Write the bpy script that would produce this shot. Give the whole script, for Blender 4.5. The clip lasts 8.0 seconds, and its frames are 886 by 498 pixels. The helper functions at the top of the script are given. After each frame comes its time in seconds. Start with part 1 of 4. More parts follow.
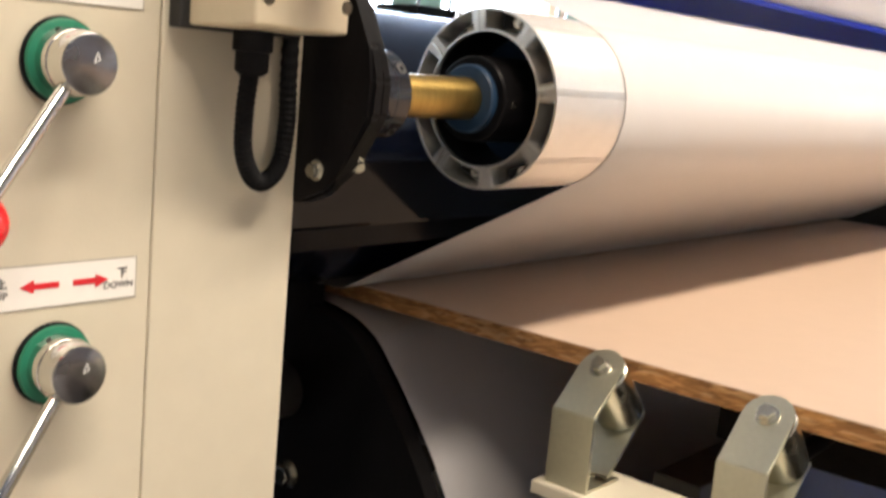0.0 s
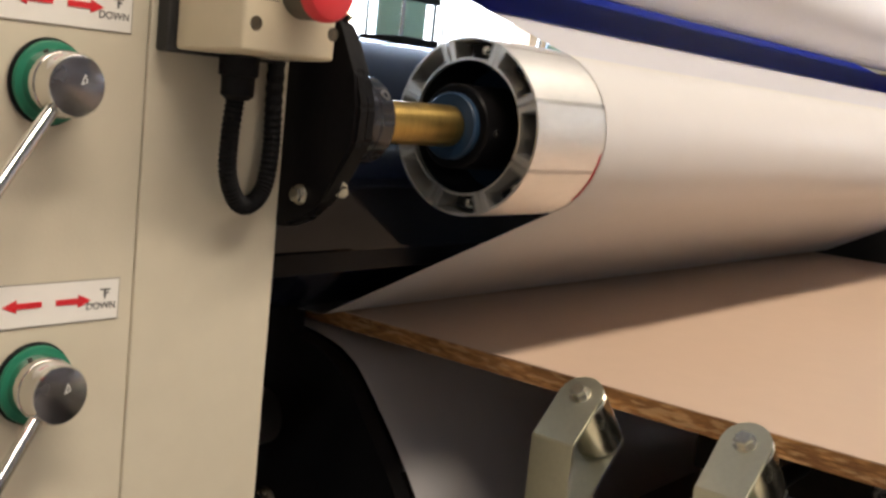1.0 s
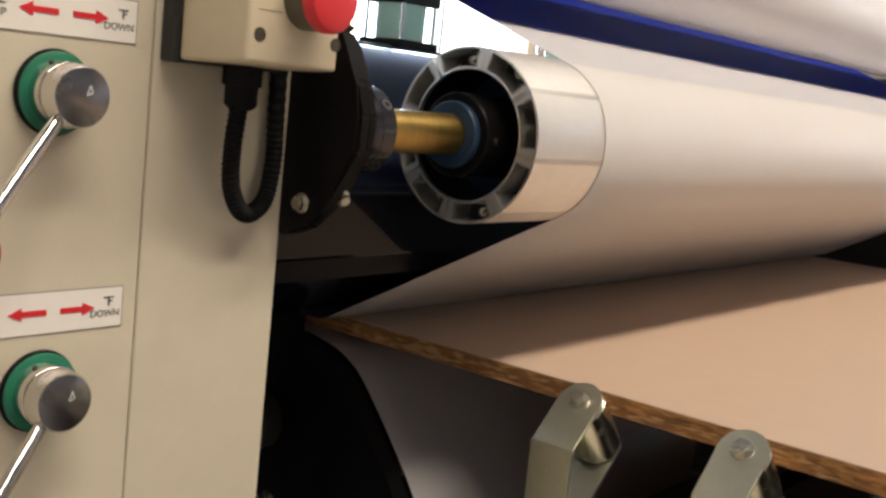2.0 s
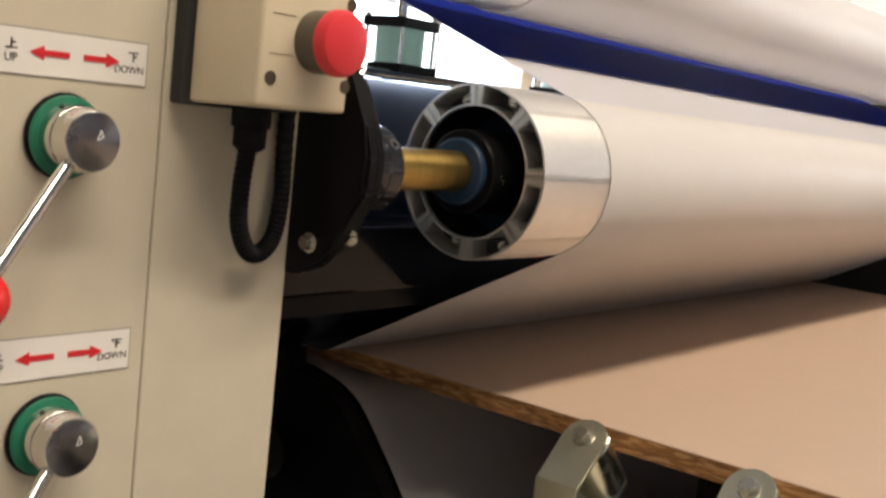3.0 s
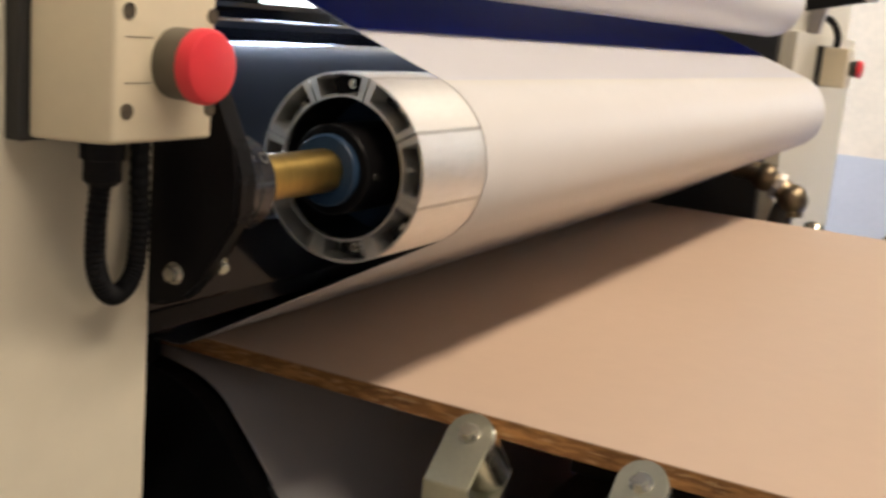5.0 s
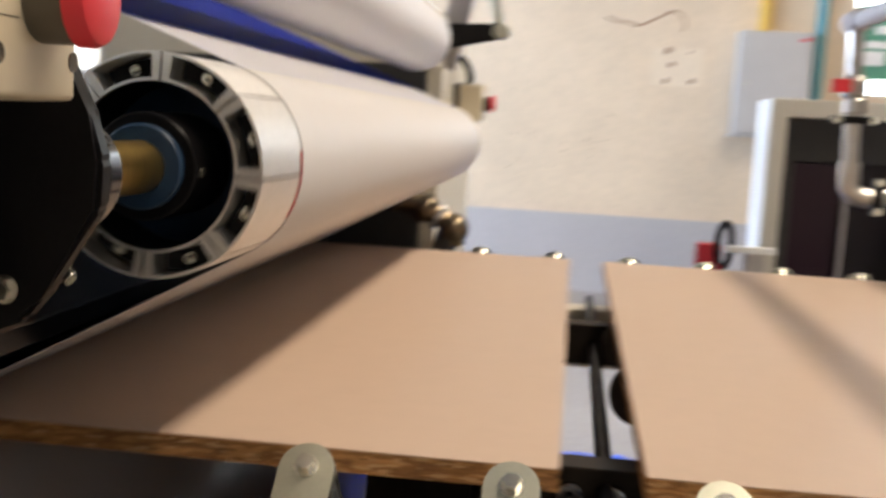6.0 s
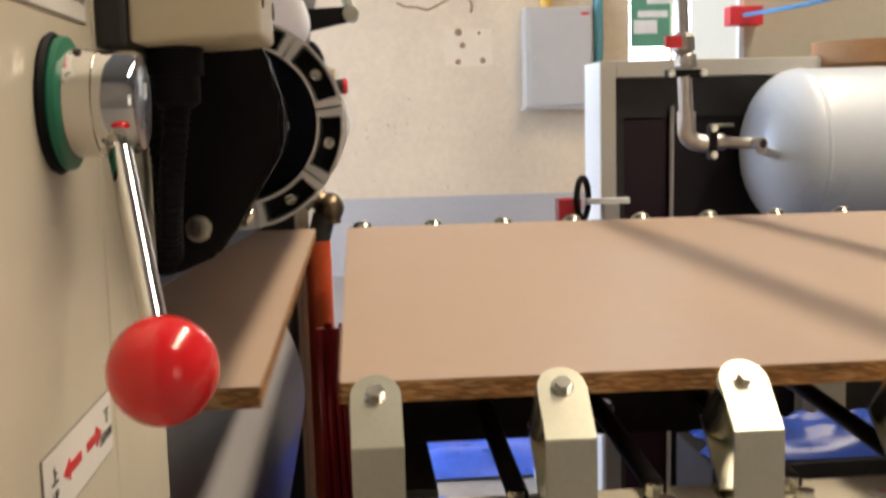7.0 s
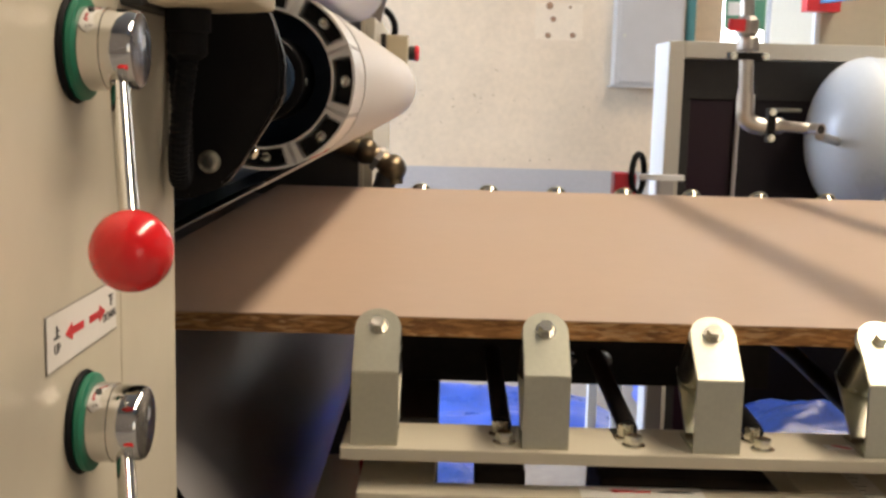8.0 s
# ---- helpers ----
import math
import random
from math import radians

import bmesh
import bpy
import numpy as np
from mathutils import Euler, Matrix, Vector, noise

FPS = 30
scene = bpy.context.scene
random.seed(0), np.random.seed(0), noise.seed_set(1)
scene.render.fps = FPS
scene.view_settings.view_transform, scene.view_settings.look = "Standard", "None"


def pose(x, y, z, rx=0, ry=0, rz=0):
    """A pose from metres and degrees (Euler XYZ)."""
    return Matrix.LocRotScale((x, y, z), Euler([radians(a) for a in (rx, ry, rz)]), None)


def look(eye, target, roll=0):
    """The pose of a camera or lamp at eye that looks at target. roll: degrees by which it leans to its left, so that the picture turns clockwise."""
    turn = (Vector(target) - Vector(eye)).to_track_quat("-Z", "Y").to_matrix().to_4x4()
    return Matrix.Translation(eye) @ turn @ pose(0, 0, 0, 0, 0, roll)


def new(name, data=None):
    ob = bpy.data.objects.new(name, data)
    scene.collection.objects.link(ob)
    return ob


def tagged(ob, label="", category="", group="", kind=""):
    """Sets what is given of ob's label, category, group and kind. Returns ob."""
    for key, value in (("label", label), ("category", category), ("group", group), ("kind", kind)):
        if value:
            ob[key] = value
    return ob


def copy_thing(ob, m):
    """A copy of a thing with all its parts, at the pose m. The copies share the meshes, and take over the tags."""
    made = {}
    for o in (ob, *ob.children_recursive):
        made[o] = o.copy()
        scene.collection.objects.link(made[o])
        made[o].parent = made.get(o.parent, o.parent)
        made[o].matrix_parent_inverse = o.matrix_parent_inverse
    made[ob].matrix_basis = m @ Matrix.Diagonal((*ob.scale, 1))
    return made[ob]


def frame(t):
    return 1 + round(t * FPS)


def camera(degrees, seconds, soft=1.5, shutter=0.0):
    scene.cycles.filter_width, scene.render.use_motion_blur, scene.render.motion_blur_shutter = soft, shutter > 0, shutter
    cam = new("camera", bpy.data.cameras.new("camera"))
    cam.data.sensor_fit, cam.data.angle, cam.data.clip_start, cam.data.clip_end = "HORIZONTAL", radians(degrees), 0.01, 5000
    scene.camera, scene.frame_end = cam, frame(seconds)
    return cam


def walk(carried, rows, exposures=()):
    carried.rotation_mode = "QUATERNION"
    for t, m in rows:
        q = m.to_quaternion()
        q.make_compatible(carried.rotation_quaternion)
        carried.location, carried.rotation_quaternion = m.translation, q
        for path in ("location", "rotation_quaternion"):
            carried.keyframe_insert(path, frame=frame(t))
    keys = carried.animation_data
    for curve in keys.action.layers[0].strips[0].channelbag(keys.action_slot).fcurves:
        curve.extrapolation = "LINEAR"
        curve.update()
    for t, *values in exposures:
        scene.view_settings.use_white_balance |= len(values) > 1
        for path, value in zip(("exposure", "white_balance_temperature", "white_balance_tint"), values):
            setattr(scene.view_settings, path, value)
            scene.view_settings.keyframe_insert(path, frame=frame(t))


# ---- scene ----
cam = camera(44.1, 8.0, 2.8, 0.5)
PATH = [
    (0, (0.554, -0.381, 1.174), (-0.698, 1.141, 0.835), 5.2),
    (0.5, (0.549, -0.383, 1.183), (-0.694, 1.16, 0.909), 5.3),
    (1, (0.557, -0.387, 1.171), (-0.676, 1.163, 0.891), 5.9),
    (1.5, (0.559, -0.387, 1.169), (-0.667, 1.169, 0.89), 6.1),
    (1.7, (0.56, -0.389, 1.173), (-0.668, 1.164, 0.889), 6.1),
    (2.8, (0.549, -0.397, 1.183), (-0.684, 1.158, 0.931), 6.2),
    (3, (0.548, -0.397, 1.192), (-0.678, 1.163, 0.943), 6.3),
    (3.5, (0.588, -0.415, 1.218), (-0.668, 1.122, 0.975), 5.8),
    (3.8, (0.592, -0.421, 1.228), (-0.68, 1.095, 0.938), 5.2),
    (4, (0.585, -0.423, 1.228), (-0.703, 1.076, 0.921), 4.8),
    (4.2, (0.549, -0.41, 1.241), (-0.72, 1.099, 0.901), 4.9),
    (4.5, (0.508, -0.398, 1.253), (-0.631, 1.206, 0.891), 4.9),
    (4.7, (0.495, -0.388, 1.259), (-0.558, 1.267, 0.871), 4.9),
    (5.8, (0.337, -0.336, 1.216), (-0.085, 1.595, 0.911), 4.4),
    (6, (0.283, -0.355, 1.183), (0.057, 1.619, 0.955), 3.3),
    (6.2, (0.226, -0.38, 1.175), (0.218, 1.612, 1.003), 0.6),
    (6.5, (0.164, -0.409, 1.159), (0.269, 1.579, 0.968), 0.2),
    (7, (0.103, -0.443, 1.146), (0.259, 1.537, 0.913), -1.4),
    (7.3, (0.122, -0.467, 1.143), (0.288, 1.505, 0.851), -0.9),
    (7.5, (0.136, -0.499, 1.141), (0.245, 1.477, 0.851), -0.3),
    (8, (0.168, -0.547, 1.14), (0.165, 1.432, 0.856), 1.5),
]
walk(cam, [(t, look(eye, target, roll)) for t, eye, target, roll in PATH], exposures=[(0.0, 0.82, 6250, 10.0), (0.25, 0.74, 6250, 10.0), (0.5, 0.56, 6250, 10.0), (1.0, 0.22, 6250, 10.0), (1.5, 0.17, 6250, 10.0), (3.0, 0.14, 6350, 10.0), (4.0, 0.17, 6450, 10.0), (4.7, 0.20, 6450, 10.0), (5.8, 0.13, 6350, 10.0), (6.5, 0.07, 6350, 10.0), (7.0, -0.03, 6700, 10.0), (8.0, 0.07, 6700, 10.0)])

# ---- world and light ----
world = bpy.data.worlds.new("world")
world.use_nodes = True
scene.world = world
sky = world.node_tree.nodes.new("ShaderNodeTexSky")
sky.sky_type, sky.sun_disc = "NISHITA", False
sky.sun_elevation, sky.sun_rotation = radians(48), radians(70)
world.node_tree.links.new(sky.outputs[0], world.node_tree.nodes["Background"].inputs[0])
world.node_tree.nodes["Background"].inputs[1].default_value = 0.12


def area(name, eye, target, sx, sy, watts, color):
    lamp = bpy.data.lights.new(name, "AREA")
    lamp.shape, lamp.size, lamp.size_y, lamp.energy, lamp.color = "RECTANGLE", sx, sy, watts, color
    ob = new(name, lamp)
    ob.matrix_world = look(eye, target)
    return ob


# daylight through the roof light and the window bays; fill from an added, unseen gate behind the camera
area("roof_light_sky", (2.8, 1.0, 5.95), (2.0, 1.0, 0.9), 7.0, 0.6, 450, (1.0, 0.84, 0.65))
area("window_sky", (-4.9, 4.2, 1.95), (0.0, 4.2, 1.75), 6.4, 1.8, 480, (0.50, 0.68, 1.0))
area("gate_fill", (3.5, -4.7, 1.5), (0.6, 1.0, 1.2), 1.7, 2.2, 12, (1.0, 0.87, 0.71))


# ---- materials ----
def mat(name, color, rough=0.5, metal=0.0, vary=0.12, scale=8.0, bump=0.0, bump_scale=200.0, coat=0.0, stretch=(1, 1, 1), emit=None, rough_vary=0.1, spec=0.5):
    m = bpy.data.materials.new(name)
    m.use_nodes = True
    nt = m.node_tree
    b = nt.nodes["Principled BSDF"]
    b.inputs["Metallic"].default_value = metal
    b.inputs["Coat Weight"].default_value = coat
    b.inputs["Specular IOR Level"].default_value = spec
    co = nt.nodes.new("ShaderNodeTexCoord")
    mp = nt.nodes.new("ShaderNodeMapping")
    mp.inputs["Scale"].default_value = stretch
    nt.links.new(co.outputs["Object"], mp.inputs[0])
    n1 = nt.nodes.new("ShaderNodeTexNoise")
    n1.inputs["Scale"].default_value, n1.inputs["Detail"].default_value = scale, 6
    n2 = nt.nodes.new("ShaderNodeTexNoise")
    n2.inputs["Scale"].default_value, n2.inputs["Detail"].default_value = scale * 14, 3
    for n in (n1, n2):
        nt.links.new(mp.outputs[0], n.inputs[0])
    mix = nt.nodes.new("ShaderNodeMix")
    mix.data_type = "FLOAT"
    mix.inputs[0].default_value = 0.4
    nt.links.new(n1.outputs[0], mix.inputs[2])
    nt.links.new(n2.outputs[0], mix.inputs[3])
    ramp = nt.nodes.new("ShaderNodeValToRGB")
    lo = [c * (1 - vary) for c in color]
    hi = [min(1.0, c * (1 + vary)) for c in color]
    ramp.color_ramp.elements[0].position, ramp.color_ramp.elements[1].position = 0.32, 0.68
    ramp.color_ramp.elements[0].color, ramp.color_ramp.elements[1].color = (*lo, 1), (*hi, 1)
    nt.links.new(mix.outputs[0], ramp.inputs[0])
    nt.links.new(ramp.outputs[0], b.inputs["Base Color"])
    rr = nt.nodes.new("ShaderNodeMapRange")
    rr.inputs["To Min"].default_value, rr.inputs["To Max"].default_value = max(0.03, rough - rough_vary), min(1.0, rough + rough_vary)
    nt.links.new(n1.outputs[0], rr.inputs[0])
    nt.links.new(rr.outputs[0], b.inputs["Roughness"])
    if bump:
        n3 = nt.nodes.new("ShaderNodeTexNoise")
        n3.inputs["Scale"].default_value, n3.inputs["Detail"].default_value = bump_scale, 4
        nt.links.new(mp.outputs[0], n3.inputs[0])
        bp = nt.nodes.new("ShaderNodeBump")
        bp.inputs["Strength"].default_value, bp.inputs["Distance"].default_value = bump, 0.002
        nt.links.new(n3.outputs[0], bp.inputs["Height"])
        nt.links.new(bp.outputs[0], b.inputs["Normal"])
    if emit:
        b.inputs["Emission Color"].default_value, b.inputs["Emission Strength"].default_value = (*emit[0], 1), emit[1]
    return m


def chips(m):
    """Pale and dark wood flakes over the sawn core."""
    nt = m.node_tree
    b = nt.nodes["Principled BSDF"]
    old = b.inputs["Base Color"].links[0].from_socket
    co = nt.nodes.new("ShaderNodeTexCoord")
    mp = nt.nodes.new("ShaderNodeMapping")
    mp.inputs["Scale"].default_value = (95, 180, 430)
    mp.inputs["Rotation"].default_value = (0, 0.25, 0)
    vo = nt.nodes.new("ShaderNodeTexVoronoi")
    vo.inputs["Scale"].default_value, vo.inputs["Randomness"].default_value = 1.0, 1.0
    rp = nt.nodes.new("ShaderNodeValToRGB")
    rp.color_ramp.interpolation = "CONSTANT"
    for e, (pos, c) in zip([rp.color_ramp.elements[0], rp.color_ramp.elements[1], rp.color_ramp.elements.new(0.55), rp.color_ramp.elements.new(0.82)], ((0.0, (0.14, 0.055, 0.018)), (0.22, (0.36, 0.16, 0.048)), (0.55, (0.50, 0.25, 0.085)), (0.84, (0.66, 0.43, 0.22)))):
        e.position, e.color = pos, (*c, 1)
    mx = nt.nodes.new("ShaderNodeMix")
    mx.data_type = "RGBA"
    mx.inputs[0].default_value = 0.45
    nt.links.new(co.outputs["Object"], mp.inputs[0])
    nt.links.new(mp.outputs[0], vo.inputs["Vector"])
    sep = nt.nodes.new("ShaderNodeSeparateColor")
    nt.links.new(vo.outputs["Color"], sep.inputs[0])
    nt.links.new(sep.outputs[0], rp.inputs[0])
    nt.links.new(old, mx.inputs[6])
    nt.links.new(rp.outputs[0], mx.inputs[7])
    nt.links.new(mx.outputs[2], b.inputs["Base Color"])


def let_through(m, share, color):
    """Makes a thin sheet pass on part of the light that falls on its other side."""
    nt = m.node_tree
    out, b = nt.nodes["Material Output"], nt.nodes["Principled BSDF"]
    tr = nt.nodes.new("ShaderNodeBsdfTranslucent")
    tr.inputs[0].default_value = (*color, 1)
    mx = nt.nodes.new("ShaderNodeMixShader")
    mx.inputs[0].default_value = share
    nt.links.new(b.outputs[0], mx.inputs[1])
    nt.links.new(tr.outputs[0], mx.inputs[2])
    nt.links.new(mx.outputs[0], out.inputs[0])


M_PAINT = mat("machine_paint", (0.60, 0.55, 0.435), 0.38, vary=0.05, scale=3, bump=0.06, bump_scale=420)
M_LABEL = mat("label_white", (0.80, 0.78, 0.74), 0.35, vary=0.03)
M_LABEL_EDGE = mat("label_edge", (0.25, 0.23, 0.2), 0.4)
M_INK_RED = mat("ink_red", (0.62, 0.02, 0.03), 0.45, vary=0.08, scale=60)
M_INK = mat("ink_dark", (0.06, 0.06, 0.06), 0.5)
M_CHROME = mat("chrome", (0.66, 0.65, 0.62), 0.06, 1.0, vary=0.04, rough_vary=0.03)
M_CHROME_DULL = mat("chrome_cap", (0.24, 0.24, 0.26), 0.24, 1.0, vary=0.08, scale=40)
M_GREEN = mat("green_rubber", (0.01, 0.16, 0.09), 0.45, vary=0.1)
M_BLACK_RUBBER = mat("black_rubber", (0.009, 0.009, 0.010), 0.6, vary=0.3, scale=30, spec=0.1)
M_RED = mat("red_plastic", (0.74, 0.012, 0.016), 0.22, vary=0.05, coat=0.4)
M_STOP = mat("red_button", (0.72, 0.035, 0.05), 0.40, vary=0.04)
M_BOX = mat("beige_plastic", (0.66, 0.58, 0.42), 0.42, vary=0.04, bump=0.06, bump_scale=600)
M_COLLAR = mat("collar_plastic", (0.10, 0.085, 0.06), 0.5)
M_BOX_BASE = mat("box_base", (0.02, 0.02, 0.02), 0.5)
M_FLANGE = mat("flange_paint", (0.007, 0.0065, 0.007), 0.34, vary=0.3, scale=20, bump=0.15, bump_scale=120, spec=0.10)
M_BLACK = mat("black_paint", (0.008, 0.0075, 0.008), 0.42, vary=0.3, scale=20, bump=0.1, spec=0.14)
M_GLOSS2 = mat("black_steel", (0.014, 0.014, 0.018), 0.16, vary=0.3, scale=30, spec=0.6)
# black hub face; reflected window light painted in as blue
M_HUB_SHEEN = mat("hub_blue_sheen", (0.014, 0.036, 0.075), 0.45, vary=0.2, scale=40, spec=0.35)
M_GLOSS = mat("black_gloss", (0.004, 0.004, 0.005), 0.10, vary=0.2, scale=8, rough_vary=0.05, spec=0.22)
# black inner disc, with the window's blue reflection in its colour
M_WEB_SHEEN = mat("web_blue_sheen", (0.014, 0.030, 0.060), 0.32, vary=0.3, scale=40, spec=0.2)
M_BEAM = mat("dark_brown_steel", (0.016, 0.012, 0.009), 0.5, vary=0.4, scale=9, spec=0.2)
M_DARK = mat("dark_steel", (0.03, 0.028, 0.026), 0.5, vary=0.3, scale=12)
M_BAR = mat("navy_enamel", (0.004, 0.006, 0.016), 0.12, vary=0.15, rough_vary=0.04, spec=0.7)
M_NAVY = mat("navy_rubber", (0.003, 0.0045, 0.012), 0.20, vary=0.15)
M_BRASS = mat("brass", (0.47, 0.32, 0.095), 0.34, 1.0, vary=0.2, scale=40, stretch=(1, 6, 1))
M_TARN = mat("tarnished_brass", (0.20, 0.155, 0.10), 0.35, 1.0, vary=0.35, scale=30)
M_BLUEPAINT = mat("blue_housing", (0.36, 0.50, 0.58), 0.42, vary=0.12, scale=30)
M_ALU = mat("aluminium", (0.86, 0.84, 0.81), 0.46, 1.0, vary=0.07, scale=30, stretch=(1, 0.15, 1), bump=0.08, bump_scale=300)
M_ALU_CAST = mat("aluminium_inside", (0.34, 0.33, 0.32), 0.42, 1.0, vary=0.25, scale=50)
M_FILM = mat("white_film", (0.63, 0.615, 0.61), 0.46, vary=0.02, scale=2, rough_vary=0.04, spec=0.5)
M_FILM_THIN = mat("thin_film", (0.68, 0.665, 0.665), 0.46, vary=0.02, scale=2, rough_vary=0.04, spec=0.5)
# white film; the window light's blue is put into the passed-on colour
let_through(M_FILM_THIN, 0.18, (0.25, 0.35, 0.85))
# deep blue that paints the upper roll's shadow on the film
M_SHADE_BLUE = mat("roll_shade_blue", (0.014, 0.032, 0.30), 0.6, vary=0.08, scale=3, spec=0.04)
let_through(M_SHADE_BLUE, 0.35, (0.012, 0.035, 0.85))
M_WEB = mat("grey_film", (0.42, 0.41, 0.42), 0.30, vary=0.04, scale=2)
M_ROLLWHITE = mat("roll_film", (0.72, 0.72, 0.75), 0.40, vary=0.02, scale=2)
M_STEEL = mat("zinc_steel", (0.56, 0.555, 0.455), 0.36, 1.0, vary=0.07, scale=16, rough_vary=0.05)
M_WHEEL = mat("turned_steel", (0.62, 0.60, 0.50), 0.24, 1.0, vary=0.12, scale=40)
M_BOLT = mat("bolt_steel", (0.70, 0.68, 0.60), 0.25, 1.0, vary=0.15, scale=90)
M_SCREW = mat("dark_screw", (0.07, 0.055, 0.035), 0.45, vary=0.5, scale=300)
M_BOARD_TOP = mat("board_face", (0.50, 0.374, 0.285), 0.48, vary=0.035, scale=3, bump=0.05, bump_scale=120)
M_BOARD_EDGE = mat("board_edge", (0.42, 0.20, 0.065), 0.8, vary=0.75, scale=38, stretch=(0.5, 1, 1.8), bump=1.0, bump_scale=300)
chips(M_BOARD_EDGE)
M_WALL = mat("cream_plaster", (0.66, 0.535, 0.39), 0.85, vary=0.10, scale=1.9, bump=0.03, bump_scale=18)
M_WALL_PATCH = mat("patched_plaster", (0.70, 0.585, 0.44), 0.85, vary=0.08, scale=5)
M_STAIN = mat("brown_stain", (0.30, 0.17, 0.10), 0.85, vary=0.3, scale=20)
M_SCUFF = mat("scuffed_plaster", (0.46, 0.35, 0.24), 0.85, vary=0.2, scale=30)
M_DADO = mat("grey_wall_paint", (0.42, 0.40, 0.40), 0.6, vary=0.06, scale=2)
M_FLOOR = mat("concrete_floor", (0.33, 0.31, 0.30), 0.6, vary=0.15, scale=2, bump=0.2, bump_scale=60)
# for the walls out of view: dark so that they bounce less light
M_DIM_WALL = mat("dim_unseen_wall", (0.22, 0.19, 0.165), 0.9, vary=0.2, scale=3, bump=0.3, bump_scale=20)
# unseen ceiling, its colour darkened to lower the hall's ambient light
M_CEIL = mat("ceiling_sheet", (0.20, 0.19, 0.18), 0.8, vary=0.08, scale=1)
M_EBOX = mat("grey_enamel", (0.46, 0.44, 0.42), 0.45, vary=0.04)
M_RACK = mat("rack_frame", (0.58, 0.56, 0.50), 0.45, vary=0.04)
M_RACK_WHITE = mat("rack_side", (0.85, 0.87, 0.88), 0.4, vary=0.02)
M_RACK_IN = mat("rack_inside", (0.012, 0.009, 0.012), 0.4, vary=0.2, spec=0.25)
M_RACK_DOOR = mat("rack_door", (0.024, 0.010, 0.018), 0.35, vary=0.1, spec=0.25)
M_TANK = mat("tank_paint", (0.68, 0.77, 0.89), 0.30, vary=0.03, scale=5, coat=0.2)
M_PIPE = mat("galvanised_pipe", (0.55, 0.53, 0.49), 0.35, 1.0, vary=0.15, scale=40)
M_PIPE_GREY = mat("grey_pipe", (0.40, 0.40, 0.42), 0.5, vary=0.08)
M_TEAL = mat("teal_pipe", (0.10, 0.33, 0.40), 0.5)
M_YELLOW = mat("yellow_pipe", (0.70, 0.45, 0.08), 0.5)
M_TARP = mat("blue_tarp", (0.06, 0.15, 0.74), 0.3, vary=0.25, scale=9, bump=0.5, bump_scale=14)
M_HOSE = mat("blue_hose", (0.10, 0.35, 0.75), 0.4)
M_REDPIPE = mat("red_pipe", (0.78, 0.12, 0.04), 0.4)
M_REDCABLE = mat("red_cable", (0.42, 0.012, 0.03), 0.4)
M_CARD = mat("cardboard", (0.38, 0.20, 0.09), 0.8, vary=0.15, scale=12)
M_GREENSIGN = mat("green_sign", (0.10, 0.30, 0.20), 0.5)
M_GREENTUBE = mat("green_tube", (0.46, 0.55, 0.46), 0.25, vary=0.06)
let_through(M_GREENTUBE, 0.5, (0.80, 0.95, 0.78))
M_OUT = mat("outside_glow", (0.9, 0.95, 1.0), 0.9, emit=((0.86, 0.94, 1.0), 7.0))
M_WHITE = mat("white_paint", (0.8, 0.8, 0.78), 0.4)


# ---- building helpers ----
def part(name, bm, material, parent=None, label="", smooth=False, m=None):
    me = bpy.data.meshes.new(name)
    bmesh.ops.recalc_face_normals(bm, faces=bm.faces[:])
    bm.to_mesh(me)
    bm.free()
    me.materials.append(material)
    ob = new(name, me)
    if smooth:
        for p in me.polygons:
            p.use_smooth = True
        me.set_sharp_from_angle(angle=radians(35))
    if parent is not None:
        ob.parent = parent
    if m is not None:
        ob.matrix_basis = m
    if label:
        tagged(ob, label)
    return ob


def thing(name, at=(0, 0, 0)):
    ob = new(name)
    ob.empty_display_size = 0.05
    ob.location = at
    return ob


def box(x0, x1, y0, y1, z0, z1, bevel=0.0, bm=None, seg=2):
    bm = bm or bmesh.new()
    g = bmesh.ops.create_cube(bm, size=1.0, matrix=Matrix.Translation(((x0 + x1) / 2, (y0 + y1) / 2, (z0 + z1) / 2)) @ Matrix.Diagonal((abs(x1 - x0), abs(y1 - y0), abs(z1 - z0), 1)))
    if bevel:
        edges = list({e for v in g["verts"] for e in v.link_edges})
        bmesh.ops.bevel(bm, geom=edges, offset=bevel, segments=seg, affect="EDGES", profile=0.6)
    return bm


def lathe(profile, p0, way, bm=None, seg=32, close=True):
    """Turns a profile of (distance along, radius) round the axis from p0 along way."""
    bm = bm or bmesh.new()
    turn = Vector(way).normalized().to_track_quat("Z", "Y").to_matrix()
    rings = []
    for d, r in profile:
        if r < 1e-6:
            rings.append([bm.verts.new(Vector(p0) + turn @ Vector((0, 0, d)))])
        else:
            rings.append([bm.verts.new(Vector(p0) + turn @ Vector((r * math.cos(a), r * math.sin(a), d))) for a in (2 * math.pi * k / seg for k in range(seg))])
    for a, b in zip(rings, rings[1:]):
        for k in range(seg):
            n = (k + 1) % seg
            if len(a) == 1 and len(b) == 1:
                continue
            if len(a) == 1:
                bm.faces.new((a[0], b[k], b[n]))
            elif len(b) == 1:
                bm.faces.new((a[k], a[n], b[0]))
            else:
                bm.faces.new((a[k], a[n], b[n], b[k]))
    if close:
        for r in (rings[0], rings[-1]):
            if len(r) > 2:
                bm.faces.new(r)
    return bm


